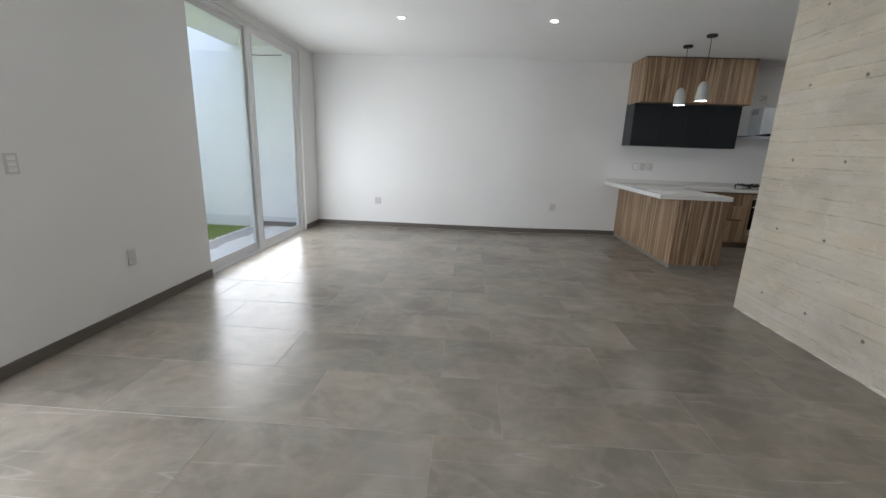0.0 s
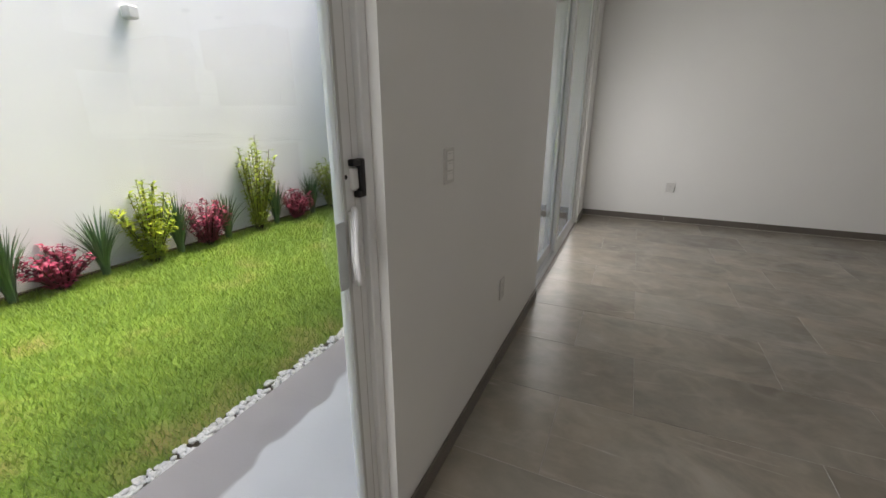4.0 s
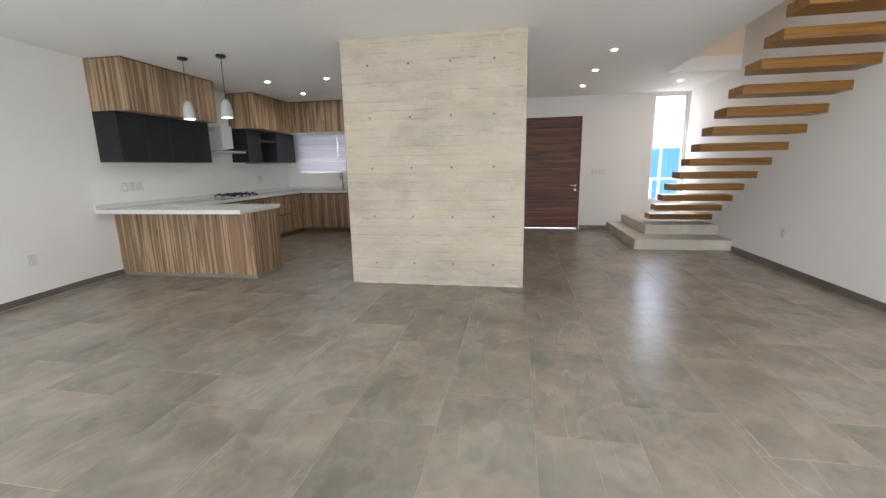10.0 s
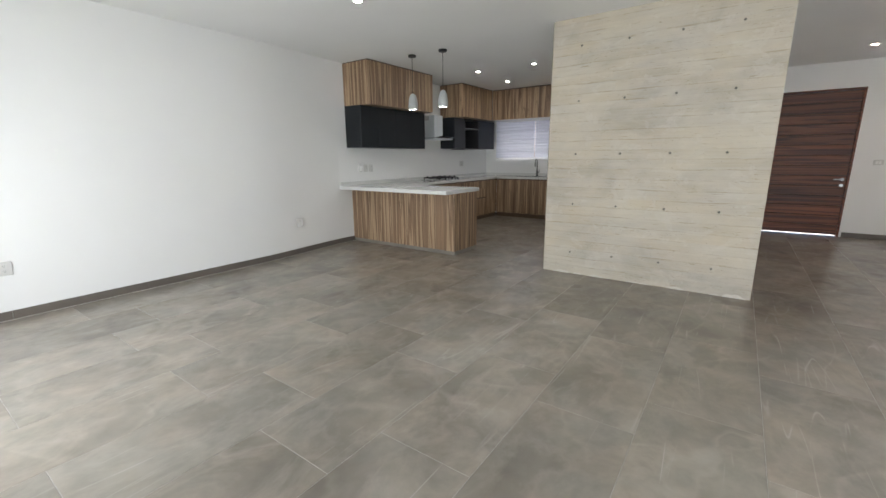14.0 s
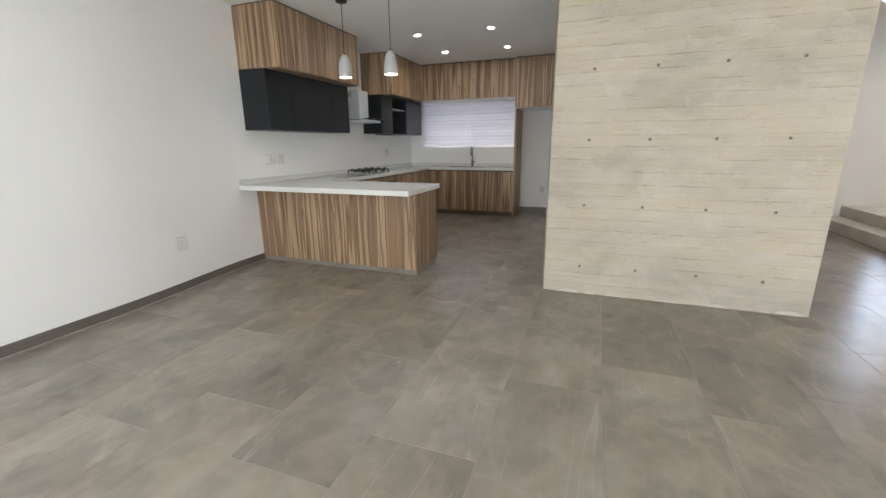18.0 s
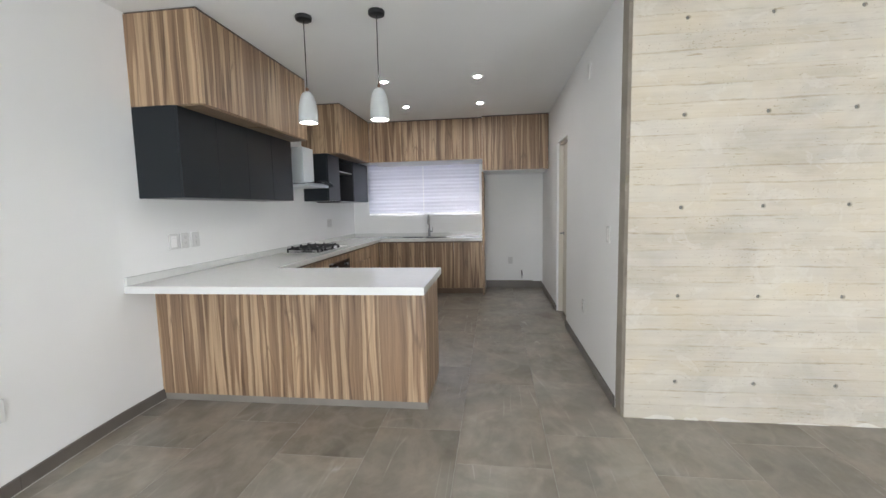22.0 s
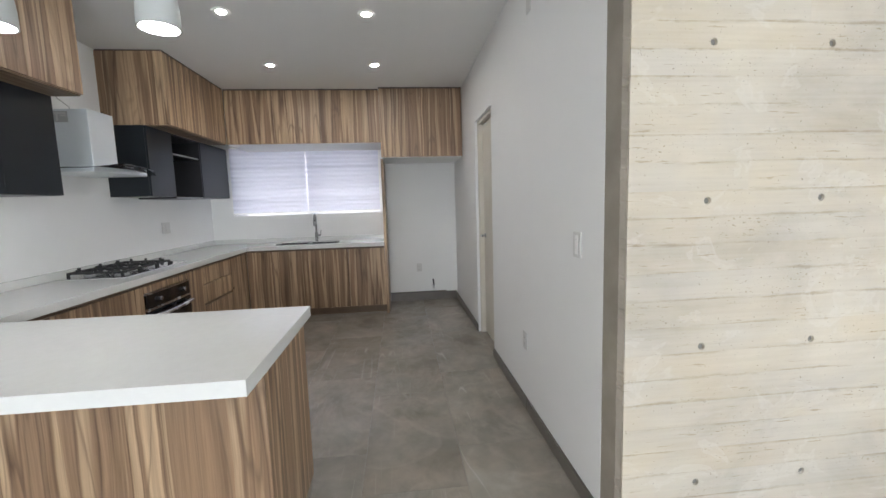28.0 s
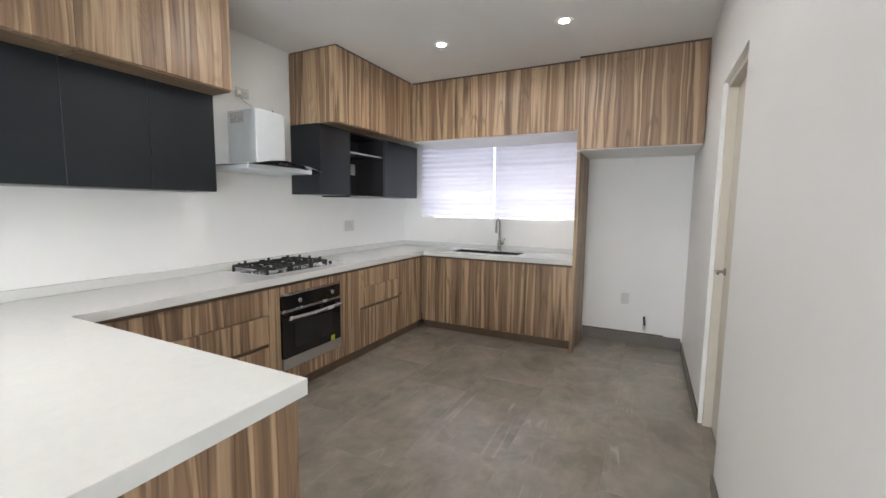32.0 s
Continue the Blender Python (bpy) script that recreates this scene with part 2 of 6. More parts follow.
LAM = make_laminate()
LAM_FLAT = wood("laminate_edge", (0.15, 0.10, 0.062), (0.21, 0.148, 0.095), (0.28, 0.20, 0.13), "x", 1.0, 0.45)
SHADOW_GAP = simple("dark_gap_shade", (0.07, 0.05, 0.038), 0.5, vary=0.1)
GRIP = simple("brown_channel", (0.125, 0.083, 0.052), 0.5, vary=0.12)
TREAD = wood("varnished_pine", (0.155, 0.062, 0.008), (0.225, 0.098, 0.013), (0.295, 0.140, 0.022), "y", 0.8, 0.38, 0.2, 0.55)
PLANK = wood("dark_hardwood", (0.045, 0.012, 0.006), (0.092, 0.026, 0.012), (0.180, 0.058, 0.025), "y", 0.7, 0.48, 0.0, 0.5, own=0.28)
LEAF_DOOR = simple("cream_door_paint", (0.62, 0.58, 0.50), 0.5, vary=0.02)
STAIR_CON = simple("pale_cast_concrete", (0.54, 0.515, 0.45), 0.6, vary=0.12, scale=3.0, grain=0.25, grain_scale=70)
PEND = simple("pale_cement_shade", (0.44, 0.46, 0.45), 0.6, vary=0.05, grain=0.15, grain_scale=90)
BULB_WHITE = simple("white_enamel", (0.85, 0.85, 0.83), 0.3, vary=0.01)
PEBBLE = simple("white_pebble", (0.72, 0.71, 0.68), 0.6, vary=0.12, scale=20)
SOIL = simple("dark_soil", (0.05, 0.035, 0.022), 0.9, vary=0.3, scale=12, grain=0.8, grain_scale=40)
BLUE = simple("blue_sheet_metal", (0.075, 0.26, 0.52), 0.45, vary=0.1, scale=1.5)
BRONZE = simple("brown_bronze", (0.16, 0.085, 0.05), 0.4, vary=0.05)
TAPE = simple("pale_tape", (0.57, 0.61, 0.61), 0.6, vary=0.05)
STICKER = simple("yellow_sticker", (0.55, 0.58, 0.05), 0.5, vary=0.02)


def make_tile():
    """Grey-brown porcelain with soft clouds and thin pale veins; every tile its own cut of the pattern."""
    m, nt, p = material("cloudy_porcelain")
    vec = coords(nt, (1, 1, 1), 60.0)
    turn = nt.nodes.new("ShaderNodeMapping")
    turn.inputs["Rotation"].default_value = (0, 0, radians(35))
    turn.inputs["Scale"].default_value = (1.0, 1.35, 1.0)
    nt.links.new(vec, turn.inputs["Vector"])
    cloud = noise_tex(nt, vec, 2.0, 5, 0.50, 0.3)
    wisp = noise_tex(nt, turn.outputs[0], 1.9, 8, 0.60, 0.4)
    patch = noise_tex(nt, vec, 1.1, 3, 0.5)
    mottle = noise_tex(nt, vec, 7.0, 6, 0.62, 0.3)
    c = ramp(nt, cloud, [(0.30, (0.192, 0.172, 0.145)), (0.5, (0.241, 0.216, 0.183)), (0.70, (0.299, 0.267, 0.228))])
    c = mix(nt, ramp(nt, wisp, [(0.42, (0, 0, 0)), (0.50, (0.28, 0.28, 0.28)), (0.56, (0.12, 0.12, 0.12)), (0.68, (0.42, 0.42, 0.42))]), c, (0.40, 0.358, 0.308))
    c = mix(nt, ramp(nt, patch, [(0.42, (0, 0, 0)), (0.64, (0.5, 0.5, 0.5))]), c, mix(nt, 1.0, c, (0.86, 0.845, 0.82), "MULTIPLY"))
    hue = ramp(nt, noise_tex(nt, coords(nt, (1, 1, 1), 23.0), 2.4, 3, 0.5, 0.3), [(0.36, (0.972, 1.0, 1.0)), (0.64, (1.02, 1.0, 0.965))])
    c = mix(nt, 1.0, c, hue, "MULTIPLY")
    curl = noise_tex(nt, coords(nt, (1, 1, 1), 41.0), 1.7, 2.5, 0.45, 0.5)
    rim = ramp(nt, curl, [(0.455, (0, 0, 0)), (0.499, (0.16, 0.16, 0.16)), (0.506, (0.12, 0.12, 0.12)), (0.522, (0, 0, 0))])
    rim = mix(nt, 1.0, rim, ramp(nt, noise_tex(nt, vec, 1.6, 2), [(0.42, (0, 0, 0)), (0.58, (1, 1, 1))]), "MULTIPLY")
    c = mix(nt, rim, c, (0.45, 0.41, 0.35))
    c = mix(nt, 1.0, c, ramp(nt, mottle, [(0.3, (0.92, 0.92, 0.92)), (0.7, (1.08, 1.08, 1.08))]), "MULTIPLY")
    # bundles of thin pale veins, running two ways
    for turn_by, stretch, seed, weight in ((-28, (0.22, 2.6, 1.0), 1.7, 0.32), (38, (0.20, 3.2, 1.0), 2.3, 0.52), (56, (0.22, 4.0, 1.0), 2.0, 0.42)):
        line = nt.nodes.new("ShaderNodeMapping")
        line.inputs["Rotation"].default_value = (0, 0, radians(turn_by))
        line.inputs["Scale"].default_value = stretch
        nt.links.new(vec, line.inputs["Vector"])
        vein = noise_tex(nt, line.outputs[0], 1.3, 1.5, 0.4)
        v = ramp(nt, vein, [(0.4955, (0, 0, 0)), (0.5, (weight, weight, weight)), (0.5045, (0, 0, 0))])
        gate = ramp(nt, noise_tex(nt, vec, seed, 3), [(0.53, (0, 0, 0)), (0.64, (1, 1, 1))])
        c = mix(nt, mix(nt, 1.0, v, gate, "MULTIPLY"), c, (0.46, 0.435, 0.395))
    info = nt.nodes.new("ShaderNodeObjectInfo")
    tone = ramp(nt, info.outputs["Random"], [(0.0, (0.925, 0.925, 0.93)), (1.0, (1.05, 1.045, 1.045))])
    c = mix(nt, 1.0, c, tone, "MULTIPLY")
    nt.links.new(c, p.inputs["Base Color"])
    p.inputs["Roughness"].default_value = 0.26
    p.inputs["Specular IOR Level"].default_value = 0.48
    return m


TILE = make_tile()
SKIRT = simple("skirting_porcelain", (0.132, 0.116, 0.100), 0.35, vary=0.12, scale=3)
PLINTH = simple("pale_porcelain_plinth", (0.22, 0.203, 0.18), 0.35, vary=0.12, scale=3)
GROUT_LINE = simple("pale_grout", (0.46, 0.44, 0.41), 0.8, vary=0.3, scale=5)
GROUT = simple("grey_grout", (0.32, 0.30, 0.275), 0.8, vary=0.15, scale=8)


def make_concrete():
    """Pale board-marked concrete: a tone for each board, ragged paste lines at the joints, grey and buff clouds, pores."""
    m, nt, p = material("board_marked_concrete")
    vec = coords(nt)

    def calc(op, a, b):
        n = nt.nodes.new("ShaderNodeMath")
        n.operation = op
        for k, v in enumerate((a, b)):
            if isinstance(v, (int, float)):
                n.inputs[k].default_value = v
            else:
                nt.links.new(v, n.inputs[k])
        return n.outputs[0]

    info = nt.nodes.new("ShaderNodeObjectInfo")
    base = ramp(nt, info.outputs["Random"], [(0.0, (0.518, 0.477, 0.408)), (1.0, (0.545, 0.503, 0.434))])
    cloud = noise_tex(nt, coords(nt, (1, 0.8, 1.3)), 1.5, 6, 0.62, 0.4)
    base = mix(nt, 1.0, base, ramp(nt, cloud, [(0.32, (0.76, 0.765, 0.78)), (0.47, (0.95, 0.95, 0.955)), (0.66, (1.08, 1.07, 1.04))]), "MULTIPLY")
    buff = noise_tex(nt, coords(nt, (1, 0.7, 1.6), 2.0), 2.3, 4, 0.6, 0.3)
    base = mix(nt, 1.0, base, ramp(nt, buff, [(0.38, (1.0, 1.0, 1.0)), (0.66, (0.97, 0.93, 0.86))]), "MULTIPLY")
    grain = ramp(nt, noise_tex(nt, coords(nt, (60, 2.2, 85), 5.0), 1.0, 4), [(0.3, (0.94, 0.935, 0.92)), (0.65, (1, 1, 1))])
    base = mix(nt, 1.0, base, grain, "MULTIPLY")
    band = ramp(nt, noise_tex(nt, coords(nt, (1, 0.5, 8.0), 4.0), 1.0, 4, 0.6), [(0.36, (0.955, 0.95, 0.94)), (0.56, (1.015, 1.015, 1.01))])
    base = mix(nt, 1.0, base, band, "MULTIPLY")
    # paste that bled along the board joints, thick in places and missing in others
    tex = nt.nodes.new("ShaderNodeTexCoord")
    sep = nt.nodes.new("ShaderNodeSeparateXYZ")
    nt.links.new(tex.outputs["Generated"], sep.inputs[0])
    edge = calc("MINIMUM", sep.outputs[2], calc("SUBTRACT", 1.0, sep.outputs[2]))
    rag = calc("MULTIPLY", calc("SUBTRACT", noise_tex(nt, coords(nt, (1, 9, 40)), 1.0, 6, 0.72), 0.46), 0.34)
    seam = ramp(nt, calc("ADD", edge, rag), [(0.0, (1, 1, 1)), (0.04, (0.6, 0.6, 0.6)), (0.10, (0, 0, 0))])
    some = ramp(nt, noise_tex(nt, coords(nt, (1, 2.0, 5.0), 9.0), 1.0, 5, 0.62), [(0.465, (0.02, 0.02, 0.02)), (0.61, (0.95, 0.95, 0.95))])
    base = mix(nt, mix(nt, 1.0, seam, some, "MULTIPLY"), base, mix(nt, 1.0, base, (0.65, 0.595, 0.51), "MULTIPLY"))
    # short dashes of open grain
    dash = ramp(nt, noise_tex(nt, coords(nt, (1, 6.0, 75)), 1.0, 5, 0.62), [(0.30, (0.72, 0.67, 0.59)), (0.355, (1, 1, 1))])
    base = mix(nt, 1.0, base, dash, "MULTIPLY")
    pores = ramp(nt, noise_tex(nt, vec, 95, 2), [(0.25, (0.5, 0.48, 0.45)), (0.30, (1, 1, 1))])
    base = mix(nt, 1.0, base, pores, "MULTIPLY")
    chips = ramp(nt, noise_tex(nt, coords(nt, (1, 0.7, 1.5), 3.0), 90, 2.5, 0.5, 0.4), [(0.30, (0.60, 0.55, 0.47)), (0.34, (1, 1, 1))])
    spots = ramp(nt, noise_tex(nt, coords(nt, (1, 0.6, 3.2), 7.0), 2.8, 3, 0.55), [(0.53, (0, 0, 0)), (0.62, (1, 1, 1))])
    base = mix(nt, spots, base, mix(nt, 1.0, base, chips, "MULTIPLY"))
    # pale rings and runs of lime
    lime = ramp(nt, noise_tex(nt, coords(nt, (1, 1, 1.5)), 4.0, 4, 0.6, 0.6), [(0.57, (0, 0, 0)), (0.60, (0.22, 0.22, 0.22)), (0.64, (0.08, 0.08, 0.08)), (0.8, (0.25, 0.25, 0.25))])
    base = mix(nt, lime, base, (0.64, 0.62, 0.575))
    nt.links.new(base, p.inputs["Base Color"])
    p.inputs["Roughness"].default_value = 0.8
    bump(nt, p, noise_tex(nt, vec, 40, 6, 0.7), 0.35, 0.003)
    return m


CONCRETE = make_concrete()
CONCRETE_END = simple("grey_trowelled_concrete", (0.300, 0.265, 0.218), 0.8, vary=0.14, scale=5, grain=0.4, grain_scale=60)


def make_glass():
    m, nt, p = material("clear_glass")
    p.inputs["Base Color"].default_value = (0.97, 1.0, 0.99, 1)
    p.inputs["Roughness"].default_value = 0.0
    p.inputs["IOR"].default_value = 1.45
    p.inputs["Transmission Weight"].default_value = 1.0
    return m


GLASS = make_glass()
SMOKED = make_glass()
SMOKED.node_tree.nodes["Principled BSDF"].inputs["Base Color"].default_value = (0.30, 0.34, 0.35, 1)


def glow(name, colour, strength):
    m, nt, p = material(name)
    p.inputs["Base Color"].default_value = (0.8, 0.8, 0.8, 1)
    p.inputs["Emission Color"].default_value = (*colour, 1)
    p.inputs["Emission Strength"].default_value = strength
    return m


LED = glow("led_diffuser", (1.0, 0.985, 0.96), 47.0)
LED_WARM = glow("warm_led_diffuser", (1.0, 0.78, 0.62), 32.0)
LED_SOFT = glow("pendant_diffuser", (1.0, 0.985, 0.96), 8.0)


def make_blind():
    """Thin pleated roller cloth that lets daylight through."""
    m, nt, p = material("translucent_blind")
    out = nt.nodes["Material Output"]
    vec = coords(nt, (1, 1, 1))
    band = noise_tex(nt, coords(nt, (0.6, 0.05, 16)), 1.0, 2)
    c = ramp(nt, band, [(0.36, (0.64, 0.655, 0.735)), (0.60, (0.735, 0.75, 0.83))])
    d = nt.nodes.new("ShaderNodeBsdfDiffuse")
    tr = nt.nodes.new("ShaderNodeBsdfTranslucent")
    for s in (d, tr):
        nt.links.new(c, s.inputs[0])
    ms = nt.nodes.new("ShaderNodeMixShader")
    ms.inputs[0].default_value = 0.158
    nt.links.new(d.outputs[0], ms.inputs[1])
    nt.links.new(tr.outputs[0], ms.inputs[2])
    nt.links.new(ms.outputs[0], out.inputs[0])
    return m


BLIND = make_blind()


def make_leafy(name, a, b):
    m, nt, p = material(name)
    geo = nt.nodes.new("ShaderNodeNewGeometry")
    c = ramp(nt, geo.outputs["Random Per Island"], [(0.0, a), (1.0, b)])
    nt.links.new(c, p.inputs["Base Color"])
    p.inputs["Roughness"].default_value = 0.5
    p.inputs["Subsurface Weight"].default_value = 0.0
    return m


GRASS = make_leafy("lawn_blades", (0.092, 0.190, 0.014), (0.265, 0.37, 0.042))
LIME = make_leafy("lime_leaves", (0.20, 0.32, 0.013), (0.47, 0.53, 0.035))
CRIMSON = make_leafy("crimson_leaves", (0.17, 0.010, 0.036), (0.40, 0.04, 0.10))
STRAP = make_leafy("dark_strap_leaves", (0.03, 0.09, 0.035), (0.12, 0.21, 0.10))


def make_turf():
    m, nt, p = material("turf_ground")
    vec = coords(nt)
    c = ramp(nt, noise_tex(nt, vec, 2.2, 5, 0.6), [(0.35, (0.08, 0.15, 0.014)), (0.55, (0.13, 0.22, 0.02)), (0.72, (0.24, 0.21, 0.06))])
    nt.links.new(c, p.inputs["Base Color"])
    p.inputs["Roughness"].default_value = 0.9
    bump(nt, p, noise_tex(nt, vec, 60, 4), 0.8, 0.01)
    return m


TURF = make_turf()


def make_paving():
    """Pale cement with a darker outer strip of uneven edge."""
    m, nt, p = material("cement_paving")
    geo = nt.nodes.new("ShaderNodeNewGeometry")
    sep = nt.nodes.new("ShaderNodeSeparateXYZ")
    nt.links.new(geo.outputs["Position"], sep.inputs[0])
    vec = coords(nt)
    wob = nd(nt, "ShaderNodeMath")
    wob.operation = "MULTIPLY_ADD"
    wob.inputs[1].default_value = 0.35
    nt.links.new(noise_tex(nt, vec, 2.2, 2), wob.inputs[0])
    nt.links.new(sep.outputs[0], wob.inputs[2])
    rng = nd(nt, "ShaderNodeMapRange")
    for k, v in (("From Min", -3.24), ("From Max", -3.215)):
        rng.inputs[k].default_value = v
    nt.links.new(wob.outputs[0], rng.inputs["Value"])
    c = mix(nt, rng.outputs[0], (0.40, 0.375, 0.365), (0.72, 0.72, 0.71))
    c = mix(nt, 0.5, c, ramp(nt, noise_tex(nt, vec, 5, 5), [(0.3, (0.8, 0.8, 0.8)), (0.7, (1, 1, 1))]), "MULTIPLY")
    nt.links.new(c, p.inputs["Base Color"])
    p.inputs["Roughness"].default_value = 0.75
    bump(nt, p, noise_tex(nt, vec, 70, 4), 0.3, 0.002)
    return m


PAVE = make_paving()
ROAD = simple("grey_forecourt", (0.33, 0.33, 0.32), 0.85, vary=0.12, scale=1.5, grain=0.3)

# ---- mesh helpers ----


def box(bm, x0, x1, y0, y1, z0, z1, bevel=0.0, seg=1):
    vs = [bm.verts.new((x, y, z)) for x in (x0, x1) for y in (y0, y1) for z in (z0, z1)]
    fs = [(0, 1, 3, 2), (4, 6, 7, 5), (0, 4, 5, 1), (2, 3, 7, 6), (0, 2, 6, 4), (1, 5, 7, 3)]
    faces = [bm.faces.new([vs[i] for i in f]) for f in fs]
    if bevel:
        edges = list({e for f in faces for e in f.edges})
        bmesh.ops.bevel(bm, geom=edges, offset=bevel, segments=seg, profile=0.6, affect="EDGES")
    return faces


def lathe(bm, profile, at, n=32, axis="z"):
    """A turned shape: profile of (radius, height) pairs."""
    rings = []
    for r, h in profile:
        ring = []
        for i in range(n):
            a = 2 * math.pi * i / n
            c, s = r * math.cos(a), r * math.sin(a)
            v = {"z": (c, s, h), "y": (c, h, s), "x": (h, c, s)}[axis]
            ring.append(bm.verts.new((at[0] + v[0], at[1] + v[1], at[2] + v[2])))
        rings.append(ring)
    for a, b in zip(rings, rings[1:]):
        for i in range(n):
            bm.faces.new((a[i], a[(i + 1) % n], b[(i + 1) % n], b[i]))
    for ring in (rings[0], rings[-1]):
        bm.faces.new(ring)
    bmesh.ops.recalc_face_normals(bm, faces=bm.faces)


def tube(bm, points, r, n=10):
    """A round bar along points."""
    pts = [Vector(p) for p in points]
    rings = []
    side = None
    for i, p in enumerate(pts):
        d = (pts[min(i + 1, len(pts) - 1)] - pts[max(i - 1, 0)]).normalized()
        if side is None:
            side = d.orthogonal().normalized()
        side = (side - d * side.dot(d)).normalized()
        up = d.cross(side)
        rings.append([bm.verts.new(p + r * (math.cos(2 * math.pi * k / n) * side + math.sin(2 * math.pi * k / n) * up)) for k in range(n)])
    for a, b in zip(rings, rings[1:]):
        for k in range(n):
            bm.faces.new((a[k], a[(k + 1) % n], b[(k + 1) % n], b[k]))
    bm.faces.new(rings[0][::-1])
    bm.faces.new(rings[-1])
    bmesh.ops.recalc_face_normals(bm, faces=bm.faces)


def mesh_of(bm, name, mat, smooth=False):
    me = bpy.data.meshes.new(name)
    bm.normal_update()
    bm.to_mesh(me)
    bm.free()
    me.materials.append(mat)
    if smooth:
        me.polygons.foreach_set("use_smooth", [True] * len(me.polygons))
        me.set_sharp_from_angle(angle=radians(35))
    return me


def part(name, bm, mat, parent=None, label="", smooth=False):
    ob = new(name, mesh_of(bm, name, mat, smooth))
    if parent:
        ob.parent = parent
        if not parent.parent:
            ob.matrix_parent_inverse = Matrix.Translation(parent.location).inverted()
    if label:
        tagged(ob, label)
    return ob


def thing(name, at, label, category, group="", kind=""):
    ob = new(name)
    ob.empty_display_size = 0.1
    ob.location = at
    return tagged(ob, label, category, group, kind)


def bpart(name, dims, mat, parent=None, label="", bevel=0.0, seg=1, smooth=False):
    bm = bmesh.new()
    box(bm, *dims, bevel=bevel, seg=seg)
    return part(name, bm, mat, parent, label, smooth)


def structure(name, dims_list, mat, label, category="wall", bevel=0.0):
    bm = bmesh.new()
    for d in dims_list:
        box(bm, *d, bevel=bevel)
    return tagged(part(name, bm, mat), label, category, kind="structure")


def pierced(name, axis, t0, t1, us, vs, holes, mat, label, category="wall"):
    """One slab of cells with openings; axis is the way through it, us and vs the lines of the grid across it."""
    bm = bmesh.new()

    def at(t, u, v):
        return {"x": (t, u, v), "y": (u, t, v), "z": (u, v, t)}[axis]

    grid = {(k, i, j): bm.verts.new(at(t, u, v)) for k, t in enumerate((t0, t1)) for i, u in enumerate(us) for j, v in enumerate(vs)}
    cells = {(i, j) for i in range(len(us) - 1) for j in range(len(vs) - 1)} - set(holes)
    for i, j in sorted(cells):
        for k in (0, 1):
            bm.faces.new((grid[k, i, j], grid[k, i + 1, j], grid[k, i + 1, j + 1], grid[k, i, j + 1]))
        for di, dj, a, c in ((-1, 0, (i, j), (i, j + 1)), (1, 0, (i + 1, j), (i + 1, j + 1)), (0, -1, (i, j), (i + 1, j)), (0, 1, (i, j + 1), (i + 1, j + 1))):
            if (i + di, j + dj) not in cells:
                bm.faces.new((grid[0, *a], grid[0, *c], grid[1, *c], grid[1, *a]))
    for v in [v for v in bm.verts if not v.link_faces]:
        bm.verts.remove(v)
    bmesh.ops.recalc_face_normals(bm, faces=bm.faces[:])
    return tagged(part(name, bm, mat), label, category, kind="structure")


# ---- plan, in metres ----
CEIL_Z = 2.782
WX, EX, KX = -2.62, 7.20, 7.02        # garden wall of the room, entry wall, kitchen end wall
NY, SY = 7.28, -1.42                   # north and south walls
TH = 0.15                              # wall thickness
DOOR_S, DOOR_N = -0.36, 1.927           # sliding garden door
WIN_S, WIN_N = 4.02, 6.59             # patio window
CON_X0, CON_X1, CON_Y0, CON_Y1 = 2.555, 2.692, 1.87, 3.93
HEAD = 2.70

# ---- shell ----


def north_y(x):
    """The wall stands a hand's breadth further in beside the living room than behind the kitchen."""
    u = min(1.0, max(0.0, (2.4 - x) / 1.7))
    return NY - 0.135 * u * u * (3 - 2 * u)


def along_north(bm, x0, x1, depth, z0, z1, n):
    """A strip that follows the north wall, depth in front of it (or behind it, where negative)."""
    rows = []
    for i in range(n + 1):
        x = x0 + (x1 - x0) * i / n
        y = north_y(x)
        rows.append([bm.verts.new((x, yy, z)) for yy, z in ((y - max(depth, 0), z0), (y - min(depth, 0), z0), (y - min(depth, 0), z1), (y - max(depth, 0), z1))])
    for p, q in zip(rows, rows[1:]):
        for k in range(4):
            bm.faces.new((p[k], q[k], q[(k + 1) % 4], p[(k + 1) % 4]))
    bm.faces.new(rows[0])
    bm.faces.new(rows[-1])
    bmesh.ops.recalc_face_normals(bm, faces=bm.faces[:])


structure("wall_kitchen_north", [(2.3, KX + TH, NY, NY + TH, -0.1, CEIL_Z)], WALL, "smooth white painted wall behind the counter run")
b = bmesh.new()
along_north(b, WX - TH, 2.3, -TH, -0.1, CEIL_Z, 48)
tagged(part("wall_north", b, WALL, smooth=True), "smooth white painted wall of the living room", "wall", kind="structure")
pierced("wall_west", "x", WX - TH, WX, (SY, DOOR_S, DOOR_N, WIN_S, WIN_N, NY), (-0.1, HEAD, CEIL_Z), [(1, 0), (3, 0)],
        WALL, "white painted wall pier between the glazed openings")
structure("wall_south", [(WX - TH, EX + TH, SY - TH, SY, -0.1, 5.4)], WALL, "white painted wall that carries the floating treads")
